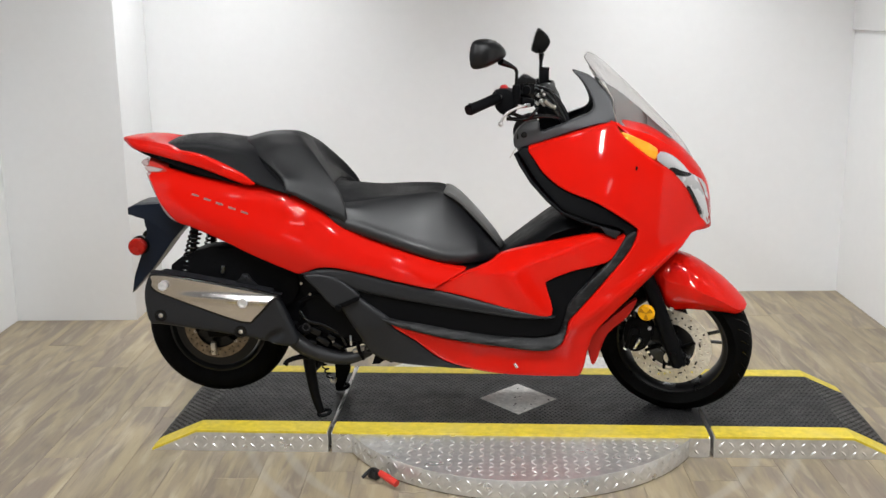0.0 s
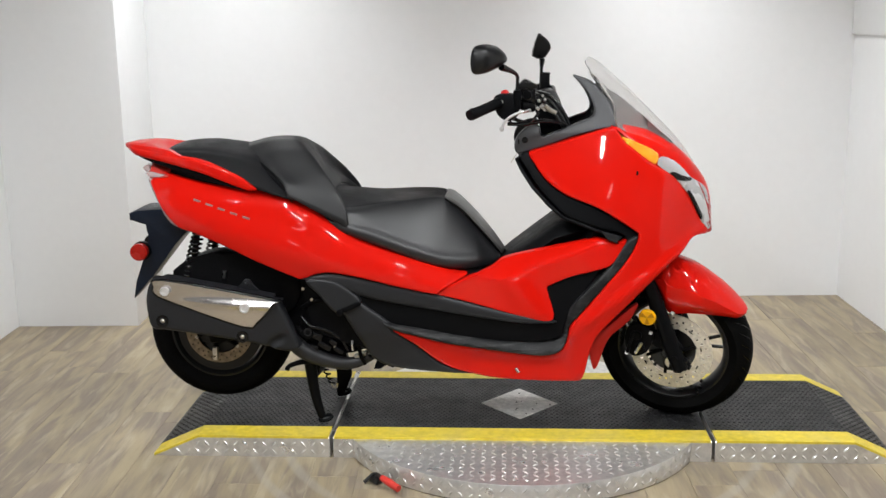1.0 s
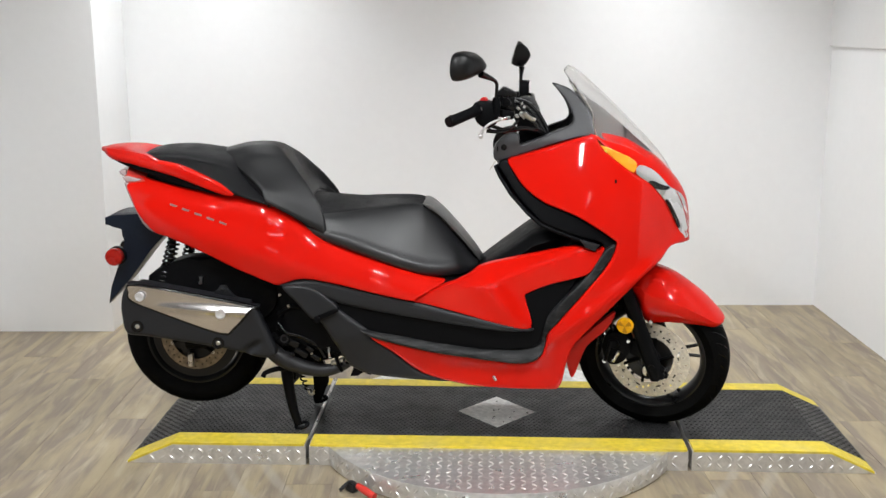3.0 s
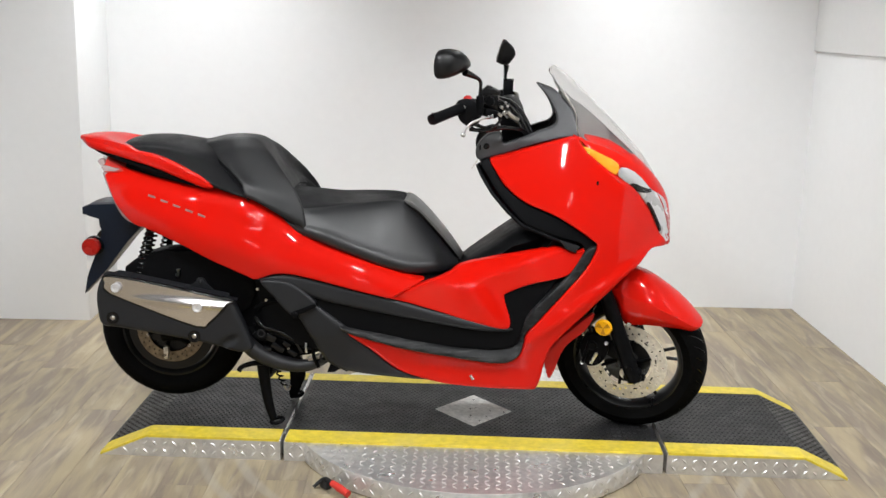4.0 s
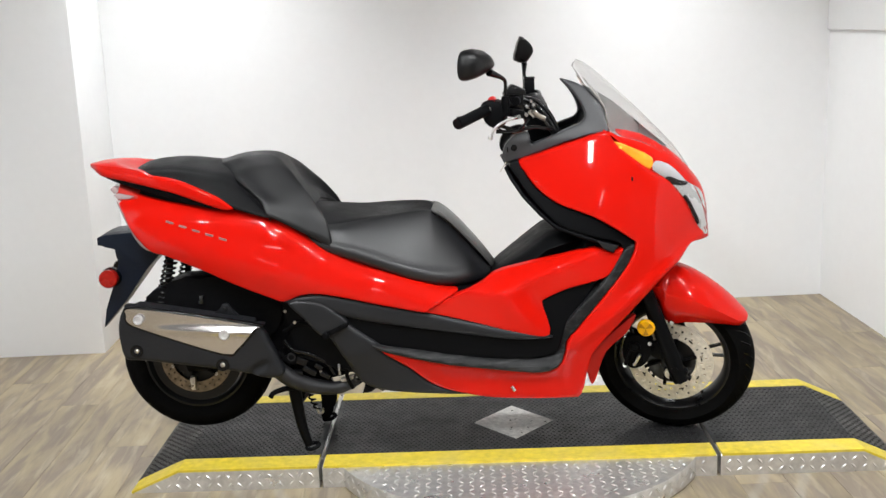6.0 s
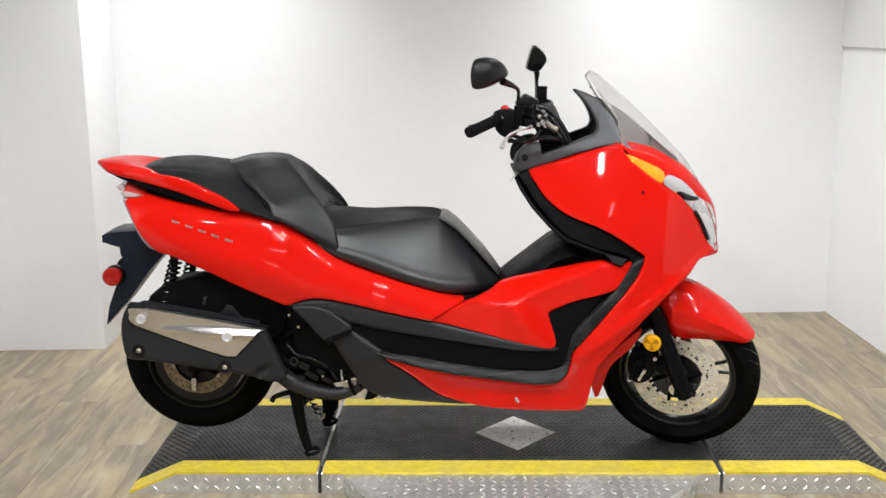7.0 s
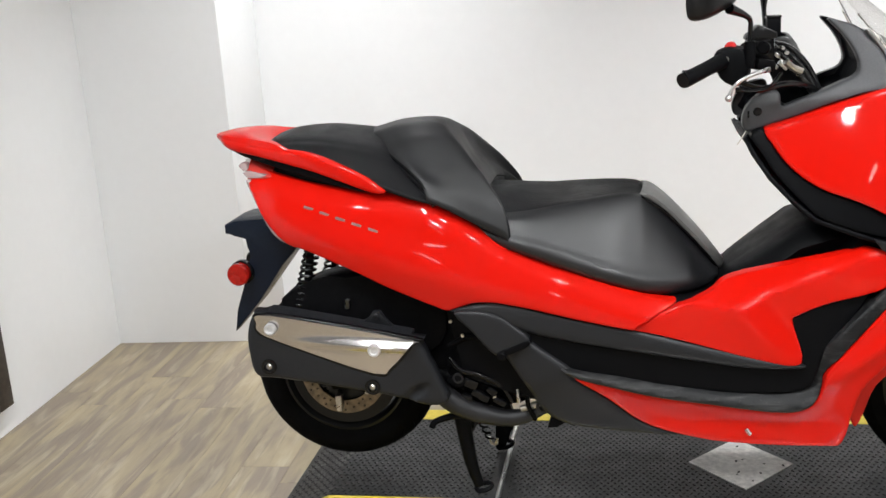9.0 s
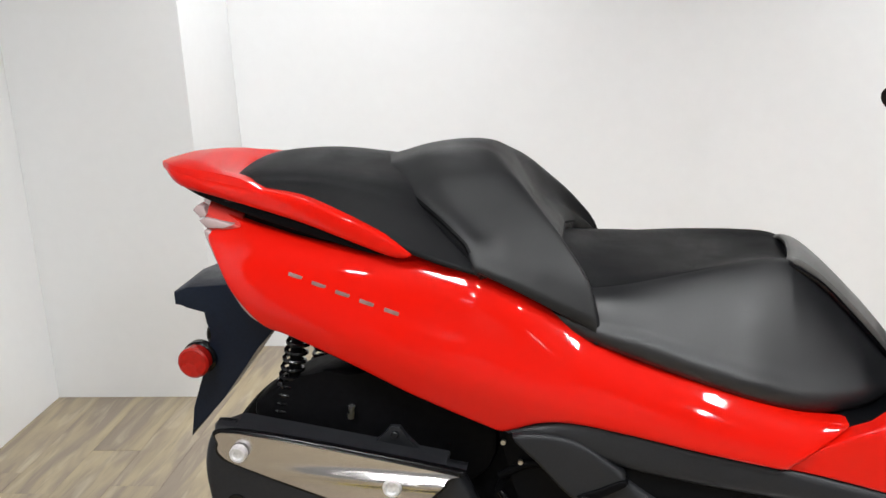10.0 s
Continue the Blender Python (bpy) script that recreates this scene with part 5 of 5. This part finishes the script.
for x, z, r in ((-0.889, 0.583, 0.015), (-0.627, 0.527, 0.016)):
    bolt = part("shield_bolt", lathe([(0.0, 0.0), (r, 0.0), (r, -0.010), (r * 0.86, -0.014), (r * 0.62, -0.014), (r * 0.52, -0.010), (0.0, -0.010)], 24, None, (x, -0.262, z)), BOLT_HEAD, muffler, "large bright bolt")
for x, z in ((-0.908, 0.478), (-0.643, 0.424)):
    b = part("bolt", drum(x, -0.25, -0.257, z, 0.0075, 18, None, 0.003), STEEL, muffler)
    # flat black ring in place of the shaded recess round the bolt
    part("bolt_recess", lathe([(0.013, 0), (0.020, 0), (0.020, 0.004), (0.013, 0.004)], 20, None, (x, -0.2555, z)), GLOSS_BLACK, muffler)
flange = [(-0.928, 0.607), (-0.900, 0.617), (-0.87, 0.612), (-0.70, 0.581), (-0.54, 0.551)]
part("top_flange", loft([[(x, -0.238, z - 0.003), (x, -0.236, z + 0.003), (x, -0.190, z + 0.006), (x, -0.186, z - 0.002)] for x, z in flange]), GREY_PLASTIC, muffler, "flat grey upper flange", smooth=False)
part("strip_bracket", prism([(-0.672, 0.576), (-0.650, 0.590), (-0.640, 0.606), (-0.622, 0.606), (-0.612, 0.586), (-0.590, 0.566)], 0.006, -0.196, 0.002, 1), GREY_PLASTIC, muffler, "grey fixing lug")
part("lug_bolt", drum(-0.631, -0.202, -0.211, 0.593, 0.007, 10, None, 0.002), DARK_GREY, muffler)
part("exhaust_pipe", tube([(-0.505, -0.17, 0.395), (-0.455, -0.17, 0.350), (-0.395, -0.16, 0.318), (-0.315, -0.15, 0.300), (-0.255, -0.14, 0.312), (-0.21, -0.11, 0.335)], [0.028, 0.028, 0.026, 0.022, 0.018, 0.016], 16), PIPE, scooter, "black exhaust pipe")
part("pipe_joint", tube([(-0.285, -0.15, 0.325), (-0.245, -0.155, 0.34), (-0.225, -0.15, 0.345)], 0.009, 10), STEEL, scooter, "bare metal pipe joint")

# ---- engine, swing arm, shock absorbers, stand ----
part("engine_block", prism([(-0.62, 0.42), (-0.60, 0.52), (-0.48, 0.60), (-0.36, 0.58), (-0.27, 0.46), (-0.24, 0.36), (-0.33, 0.325), (-0.48, 0.35)], 0.13, 0.0, 0.012), ENGINE, scooter, "black engine block")
part("engine_cover", drum(-0.40, -0.125, -0.15, 0.44, 0.075, 28, None, 0.01), ENGINE, scooter, "round black engine cover")
for k in range(6):
    a = k * math.pi / 3
    part("cover_bolt", drum(-0.40 + 0.066 * math.cos(a), -0.15, -0.157, 0.44 + 0.066 * math.sin(a), 0.004, 8), ENGINE, scooter)
part("engine_bracket", prism([(-0.47, 0.41), (-0.44, 0.425), (-0.42, 0.41), (-0.44, 0.39)], 0.01, -0.165, 0.003), ENGINE, scooter)
part("spark_lead_cap", tube([(-0.292, -0.16, 0.375), (-0.29, -0.17, 0.39), (-0.292, -0.165, 0.405)], 0.007, 8), BOLT, scooter, "bright metal fitting")
part("airbox", prism([(-0.90, 0.60), (-0.84, 0.66), (-0.72, 0.69), (-0.58, 0.66), (-0.47, 0.61), (-0.48, 0.50), (-0.60, 0.46), (-0.75, 0.52)], 0.045, -0.105, 0.012), ENGINE, scooter, "black airbox over the rear wheel")
part("belly_bracket", prism([(-0.215, 0.300), (-0.205, 0.330), (-0.16, 0.335), (-0.13, 0.318), (-0.15, 0.305), (-0.17, 0.318), (-0.19, 0.302)], 0.02, -0.19, 0.002, 1), ENGINE, scooter, "black bracket under the belly")
part("drain_hose", tube([(-0.30, -0.165, 0.45), (-0.27, -0.175, 0.40), (-0.265, -0.17, 0.34), (-0.25, -0.16, 0.30)], 0.006, 8), ENGINE, scooter, "black hose")
part("drain_hose", tube([(-0.46, -0.165, 0.50), (-0.40, -0.178, 0.53), (-0.33, -0.17, 0.50), (-0.30, -0.16, 0.44)], 0.007, 8), ENGINE, scooter, "black hose")
for x, z, d in ((-0.437, 0.418, 0.010), (-0.350, 0.365, 0.006), (-0.33, 0.350, 0.005)):
    part("engine_screw", drum(x, -0.166, -0.172, z, d * 0.7, 10), STEEL, scooter)
for x, z, sx, sz, turn in ((-0.410, 0.401, 0.040, 0.026, 25), (-0.386, 0.368, 0.050, 0.022, 32), (-0.424, 0.356, 0.034, 0.030, 12), (-0.356, 0.380, 0.030, 0.020, 40), (-0.338, 0.352, 0.036, 0.018, 30)):
    part("engine_fitting", box(x, -0.160, z, sx, 0.028, sz, 0.006, turn=pose(0, 0, 0, 0, turn, 0)), GLOSS_BLACK, scooter, "glossy black engine fitting")
part("hose_clamp", lathe([(0.009, 0.0), (0.014, 0.0), (0.014, 0.006), (0.009, 0.006)], 20, None, (-0.440, -0.176, 0.417)), PIPE, scooter, "dull metal hose clamp")
part("sensor_plug", tube([(-0.286, -0.190, 0.360), (-0.287, -0.192, 0.378), (-0.288, -0.190, 0.394)], [0.0055, 0.0045, 0.0035], 10), BOLT, scooter, "bright metal plug")
part("pipe_collar", lathe([(0.011, -0.004), (0.019, -0.004), (0.019, 0.004), (0.011, 0.004)], 20, None, (-0.228, -0.165, 0.338)), PIPE, scooter, "dull metal pipe collar")
part("footrest_bolt", drum(-0.312, -0.262, -0.276, 0.512, 0.012, 14, None, 0.004), ENGINE, scooter, "black footrest bolt")
for x, z in ((-0.421, 0.533), (-0.449, 0.570)):
    part("engine_screw", drum(x, -0.176, -0.182, z, 0.0045, 10), STEEL, scooter)
part("wiring_loom", tube([(-0.46, -0.165, 0.470), (-0.43, -0.178, 0.440), (-0.385, -0.176, 0.428), (-0.330, -0.17, 0.395), (-0.305, -0.165, 0.352)], 0.0075, 10), GLOSS_BLACK, scooter, "black wiring loom")
part("swing_arm", tube([(-0.45, -0.12, 0.40), (-0.62, -0.11, 0.40), (-0.79, -0.10, 0.385)], [0.03, 0.026, 0.03], 12), ENGINE, scooter, "black swing arm")
for side in (-1, 1):
    shock = part("shock_absorber", tube([(-0.800, side * 0.13, 0.80), (-0.835, side * 0.13, 0.60), (-0.85, side * 0.13, 0.42)], 0.011, 10, steps=2), ENGINE, scooter, "rear shock absorber")
    turns = [(-0.803 - 0.175 * 0.19 * t / 0.19 * 0.19 + 0.019 * math.cos(15 * 2 * math.pi * t), side * 0.13 + 0.019 * math.sin(15 * 2 * math.pi * t), 0.775 - 0.235 * t) for t in np.linspace(0, 1, 226)]
    turns = [(x - 0.04 * (0.775 - z) / 0.235 + 0.006, y, z) for x, y, z in turns]
    part("spring", tube(turns, 0.0042, 6, steps=1), GLOSS_BLACK, shock, "coil spring")
part("hose_clip", tube([(-0.72, -0.155, 0.60), (-0.715, -0.16, 0.625)], 0.006, 8, steps=2), BOLT, scooter)
part("rear_caliper", prism([(-0.792, 0.290), (-0.793, 0.334), (-0.776, 0.336), (-0.777, 0.290)], 0.012, -0.088, 0.003, 1), STEEL, scooter, "rear brake caliper")
stand = part("centre_stand", tube([(-0.448, -0.12, 0.325), (-0.442, -0.122, 0.25), (-0.428, -0.126, 0.16), (-0.410, -0.13, 0.100)], [0.023, 0.020, 0.017, 0.014], 12), PLASTIC, scooter, "black centre stand")
part("stand_leg", prism([(-0.425, 0.33), (-0.375, 0.33), (-0.366, 0.27), (-0.345, 0.205), (-0.342, 0.160), (-0.362, 0.120), (-0.372, 0.086), (-0.398, 0.086), (-0.395, 0.15), (-0.400, 0.21), (-0.410, 0.27)], 0.011, 0.125, 0.004), PLASTIC, stand)
part("stand_bar", tube([(-0.437, -0.12, 0.245), (-0.40, 0.12, 0.245)], 0.013, 10, steps=1), PLASTIC, stand)
part("stand_gusset", prism([(-0.452, 0.31), (-0.405, 0.31), (-0.418, 0.255), (-0.440, 0.240)], 0.006, -0.105, 0.002, 1), PLASTIC, stand)
for x, y in ((-0.397, -0.132), (-0.372, 0.128)):
    loop = [(x + 0.021 * math.cos(a), y + 0.012 * math.sin(a), 0.0875 + 0.007 * (1 + math.sin(a + 0.7))) for a in np.linspace(0, 2 * math.pi, 17)]
    part("stand_foot", tube(loop, 0.0065, 8, steps=1), PLASTIC, stand, "black rolled foot loop")
coil = [(-0.432 + 0.045 * t + 0.009 * math.cos(40 * t), -0.03 + 0.009 * math.sin(40 * t), 0.285 - 0.105 * t) for t in np.linspace(0, 1, 90)]
part("stand_spring", tube(coil, 0.003, 6, steps=1), ENGINE, stand, "dark return spring")
part("spring_hook", tube([(-0.392, -0.03, 0.19), (-0.386, -0.03, 0.172), (-0.374, -0.03, 0.170), (-0.370, -0.03, 0.186)], 0.004, 8), STEEL, stand, "bright spring hook")
part("stand_lever", tube([(-0.43, -0.14, 0.305), (-0.47, -0.165, 0.308), (-0.505, -0.18, 0.300), (-0.515, -0.182, 0.286)], [0.011, 0.009, 0.008, 0.009], 10), PLASTIC, stand)
part("belly_clip", tube([(0.258, -0.234, 0.316), (0.268, -0.234, 0.301)], 0.0055, 8, steps=1), BOLT, scooter, "bright fairing screw")

# ---- handlebar ----
BAR = Matrix.Translation((0.40, 0, 0)) @ pose(0, 0, 0, 0, 0, -15.2) @ Matrix.Translation((-0.40, 0, 0))


def barred(name, bm, material, parent=None, label=""):
    bmesh.ops.transform(bm, matrix=BAR, verts=bm.verts)
    return part(name, bm, material, parent or scooter, label)


bar = barred("handlebar", tube([(0.210, -0.362, 1.155), (0.265, -0.27, 1.180), (0.345, -0.15, 1.200), (0.365, 0, 1.165), (0.345, 0.15, 1.200), (0.265, 0.27, 1.180), (0.210, 0.362, 1.155)], 0.012, 12), GLOSS_BLACK, None, "black tubular handlebar")
MIRROR = [(-0.078, -0.006), (-0.060, 0.022), (-0.02, 0.041), (0.030, 0.044), (0.060, 0.036), (0.074, 0.010), (0.075, -0.022), (0.062, -0.043), (0.02, -0.042), (-0.045, -0.026)]
for side in (-1, 1):
    barred("grip", tube([(0.210, side * 0.362, 1.155), (0.220, side * 0.352, 1.158), (0.248, side * 0.300, 1.172), (0.268, side * 0.262, 1.182)], [0.0195, 0.017, 0.0165, 0.018], 16, steps=3), PLASTIC, bar, "black rubber grip")
    barred("bar_end", tube([(0.215, side * 0.353, 1.157), (0.206, side * 0.370, 1.152)], 0.0165, 16, steps=1), GLOSS_BLACK, bar, "black bar-end weight")
    barred("switch_housing", prism([(0.250, 1.196), (0.280, 1.212), (0.318, 1.200), (0.322, 1.15), (0.30, 1.125), (0.262, 1.145)], 0.030, side * 0.235, 0.010), PLASTIC, bar, "black switch housing")
    toe = Matrix.Translation((0.262, side * 0.352, 1.322 + 0.012 * (side > 0))) @ pose(0, 0, 0, 0, 0, 21 * side if side < 0 else 7)
    outline = smooth_line(MIRROR, 4, True)
    bm = loft([[(x, side * l * k, z * k) for l, z in outline] for x, k in ((-0.012, 0.96), (-0.004, 1.0), (0.012, 0.94), (0.028, 0.74), (0.038, 0.45), (0.042, 0.12))])
    bmesh.ops.transform(bm, matrix=toe, verts=bm.verts)
    if side > 0:
        bm.free()
        bm = prism([(-0.034, -0.037), (-0.024, 0.002), (-0.010, 0.044), (0.010, 0.032), (0.026, 0.016), (0.034, -0.008), (0.022, -0.030), (0.004, -0.048)], lambda z: 0.058 - 0.5 * abs(z) * (z < 0) - 0.35 * abs(z) * (z > 0), 0.0, 0.008, 2)
        bmesh.ops.translate(bm, vec=(0.354, 0.376, 1.341), verts=bm.verts)
        mirror = part("mirror", bm, MIRROR_CASE, bar, "black rear-view mirror")
    else:
        mirror = barred("mirror", bm, MIRROR_CASE, bar, "black rear-view mirror")
    if side < 0:
        bm = loft([[(x, side * l * 0.9, z * 0.9) for l, z in outline] for x in (-0.0135, -0.0115)])
        bmesh.ops.transform(bm, matrix=toe, verts=bm.verts)
        barred("mirror_glass", bm, CHROME, mirror, "mirror glass")
    if side < 0:
        part("mirror_stem", tube([(0.262, -0.225, 1.205), (0.263, -0.228, 1.245), (0.262, -0.235, 1.266), (0.250, -0.252, 1.279), (0.214, -0.290, 1.297)], [0.007, 0.0055, 0.0055, 0.0065, 0.012], 10), GLOSS_BLACK, mirror)
        part("stem_boss", tube([(0.261, -0.222, 1.165), (0.262, -0.224, 1.200), (0.262, -0.225, 1.222)], [0.013, 0.014, 0.011], 14, steps=2), PLASTIC, mirror, "black stem socket")
    else:
        part("mirror_stem", tube([(0.352, 0.27, 1.190), (0.353, 0.30, 1.225), (0.355, 0.345, 1.262), (0.358, 0.372, 1.290)], [0.008, 0.0065, 0.0065, 0.011], 8), GLOSS_BLACK, mirror)
    barred("stem_base", drum(0.352 if side < 0 else 0.300, side * 0.215, side * 0.235, 1.205, 0.014, 12, None, 0.003), PLASTIC, mirror)
# brake fluid reservoirs, levers
part("reservoir", box(0.291, -0.15, 1.196, 0.060, 0.050, 0.060, 0.005), GLOSS_BLACK, bar, "glossy black brake fluid reservoir")
part("reservoir_cap", prism([(0.257, 1.222), (0.260, 1.230), (0.284, 1.251), (0.292, 1.251), (0.325, 1.235), (0.326, 1.222)], 0.030, -0.15, 0.003, 1), MIRROR_CASE, bar, "peaked reservoir cap")
part("reservoir", box(0.362, 0.20, 1.222, 0.034, 0.040, 0.052, 0.004), PLASTIC, bar, "black brake fluid reservoir")
part("reservoir_cap", box(0.362, 0.20, 1.250, 0.037, 0.044, 0.007, 0.002), GLOSS_BLACK, bar)
part("master_cylinder", box(0.292, -0.195, 1.168, 0.046, 0.05, 0.026, 0.008, turn=pose(0, 0, 0, 0, 12, 20)), ENGINE, bar, "black master cylinder")
part("lever", tube([(0.300, -0.235, 1.160), (0.284, -0.262, 1.160), (0.263, -0.27, 1.154), (0.238, -0.272, 1.142), (0.223, -0.272, 1.127), (0.216, -0.272, 1.112)], [0.007, 0.0052, 0.0045, 0.0042, 0.004, 0.0045], 10), BOLT, bar, "bare metal brake lever")
ball = bmesh.new()
bmesh.ops.create_uvsphere(ball, u_segments=14, v_segments=10, radius=0.0078, matrix=Matrix.Translation((0.214, -0.272, 1.106)))
part("lever_end", ball, BOLT, bar)
part("brake_pipe", tube([(0.330, -0.22, 1.150), (0.300, -0.25, 1.124), (0.255, -0.25, 1.120), (0.238, -0.25, 1.128)], 0.0045, 8), GLOSS_BLACK, bar, "control cable")
part("lever", tube([(0.36, 0.24, 1.160), (0.34, 0.30, 1.145), (0.32, 0.36, 1.130)], 0.006, 8), BOLT, bar, "bare metal brake lever")
for x, y, z in ((0.345, -0.10, 1.196), (0.352, -0.11, 1.186), (0.372, 0.05, 1.205), (0.318, -0.16, 1.168)):
    part("bar_screw", drum(x, y, y - 0.03, z, 0.0045, 8), BOLT, bar)
barred("stop_switch", drum(0.283, -0.228, -0.252, 1.210, 0.012, 14, None, 0.004), BUTTON_RED, bar, "red engine stop switch")
barred("starter_button", drum(0.276, -0.252, -0.272, 1.185, 0.008, 12, None, 0.003), STEEL, bar)
barred("bar_clamp", prism([(0.325, 1.175), (0.335, 1.205), (0.375, 1.205), (0.40, 1.15), (0.43, 1.05), (0.350, 1.05), (0.352, 1.13)], 0.06, 0, 0.010), PLASTIC, bar, "black handlebar clamp and cover")
barred("throttle_cable", tube([(0.30, -0.215, 1.130), (0.345, -0.17, 1.112), (0.40, -0.10, 1.115), (0.43, -0.05, 1.075)], 0.006, 8), GLOSS_BLACK, bar, "control cable")
for k in range(3):
    part("cable", tube([(0.322 - 0.008 * k, -0.09 - 0.025 * k, 1.208 - 0.006 * k), (0.366 - 0.010 * k, -0.05 - 0.02 * k, 1.193 - 0.008 * k), (0.398 - 0.011 * k, -0.05 - 0.02 * k, 1.164 - 0.008 * k), (0.421 - 0.011 * k, -0.05 - 0.02 * k, 1.128 - 0.006 * k), (0.438 - 0.010 * k, -0.05 - 0.02 * k, 1.088)], 0.0062, 10), CABLE, bar, "shiny black control cable")
part("cable", tube([(0.318, -0.085, 1.20), (0.358, -0.085, 1.162), (0.392, -0.08, 1.120), (0.418, -0.07, 1.085)], 0.005, 10), STEEL, bar, "bare metal brake pipe")
part("cable", tube([(0.232, -0.225, 1.118), (0.285, -0.225, 1.116), (0.341, -0.20, 1.124), (0.397, -0.15, 1.112), (0.43, -0.10, 1.085)], 0.0062, 8), GLOSS_BLACK, bar, "throttle cable")
for x, z, k in ((0.334, 1.180, 0.006), (0.345, 1.160, 0.008), (0.352, 1.150, 0.005), (0.330, 1.155, 0.006)):
    part("cable_fitting", box(x, -0.11, z, k * 2.2, 0.014, k * 1.6, 0.002, turn=pose(0, 0, 0, 0, 38, 0)), BOLT, bar, "bright cable fitting")
barred("bar_fitting", tube([(0.385, -0.13, 1.165), (0.40, -0.12, 1.150), (0.42, -0.115, 1.14)], 0.008, 8), STEEL, bar, "bright cable fitting")

# ---- grille on the side wall ----
grille = new("wall_grille")
grille.location = (LEFT, 0, 0)
tagged(grille, "dark wooden frame with a honeycomb metal mesh on the white wall", "wall grille")
GY0, GY1, GZ0, GZ1 = -0.62, 0.435, 0.102, 1.75
for n, y, z, sy, sz in (("frame_side", GY1 - 0.04, (GZ0 + GZ1) / 2, 0.08, GZ1 - GZ0), ("frame_side", GY0 + 0.04, (GZ0 + GZ1) / 2, 0.08, GZ1 - GZ0),
                        ("frame_rail", (GY0 + GY1) / 2, GZ0 + 0.045, GY1 - GY0 - 0.16, 0.09), ("frame_rail", (GY0 + GY1) / 2, GZ1 - 0.045, GY1 - GY0 - 0.16, 0.09)):
    part(n, box(0.018, y, z, 0.036, sy, sz, 0.004), FRAME_DARK, grille, "dark-stained frame bar")
part("backing", box(0.004, (GY0 + GY1) / 2, (GZ0 + GZ1) / 2, 0.006, GY1 - GY0 - 0.16, GZ1 - GZ0 - 0.18), BACKING, grille, "pale panel behind the mesh", smooth=False)
bm = bmesh.new()
pitch = 0.021
for i in range(int((GY1 - GY0 - 0.16) / pitch)):
    for j in range(int((GZ1 - GZ0 - 0.18) / (pitch * 0.8))):
        y, z = GY0 + 0.085 + (i + 0.5 * (j % 2)) * pitch, GZ0 + 0.095 + j * pitch * 0.8
        for a, b in ((0.5, 0.8), (-0.5, 0.8)):
            p, q = Vector((0.013, y, z)), Vector((0.013, y + a * pitch, z + b * pitch))
            w = Vector((0, b, -a)).normalized() * 0.0022
            vs = [bm.verts.new(v) for v in (p - w, p + w, q + w, q - w)]
            bm.faces.new(vs)
tagged(part("mesh", bm, MESH_METAL, grille, "honeycomb metal mesh", smooth=False), kind="stuff")

# ---- ceiling lights, all out of view, those in the hall and at the back wall added as fill ----
def ceiling_light(x, y, wide, length, power, beam):
    root = new("ceiling_light")
    root.location = (x, y, CEILING)
    tagged(root, "white LED %s fixed under the ceiling" % ("strip light" if length > 3 * wide else "panel" if wide > 0.3 else "spot"), "ceiling light", "ceiling lights")
    part("housing", box(0, 0, -0.016, wide + 0.04, length + 0.05, 0.032, 0.006), BOLT, root, "white metal housing")
    part("diffuser", box(0, 0, -0.036, wide, length, 0.008, 0.003), PANEL_GLOW, root, "glowing opal diffuser")
    lamp = bpy.data.lights.new("strip_lamp", "AREA")
    lamp.shape, lamp.size, lamp.size_y, lamp.energy, lamp.color = "RECTANGLE", wide, length, power, (0.97, 0.99, 1.0)
    lamp.spread = radians(beam)
    ob = new("strip_lamp", lamp)
    ob.location = (x, y, CEILING - 0.044)
    return root


PANEL_GLOW = emitter("panel_glow", (1.0, 1.0, 1.0), 18.0)
for lamp_row in LAMPS:
    ceiling_light(*lamp_row)

# ---- floor planks, laid lengthwise towards the back wall ----
WIDE, LONG, GAP = 0.152, 1.22, 0.0006


def plank_data(length):
    bm = box(0, 0, -0.002, WIDE - GAP, length - GAP, 0.004, 0.0008, 1)
    me = bpy.data.meshes.new("plank")
    bm.to_mesh(me)
    bm.free()
    me.materials.append(PLANK)
    return me


PLANKS = {}
rng = random.Random(4)
col, x = 0, LEFT
while x < RIGHT:
    y = BACK + rng.random() * 0.9
    while y > REAR:
        top, low = min(y, BACK), max(y - LONG, REAR)
        length = round(top - low, 2)
        if length > 0.1:
            if length not in PLANKS:
                PLANKS[length] = plank_data(length)
            ob = new("plank", PLANKS[length])
            ob.location = (x + WIDE / 2, (top + low) / 2, 0)
            ob.parent = floor
        y -= LONG
    x += WIDE
    col += 1
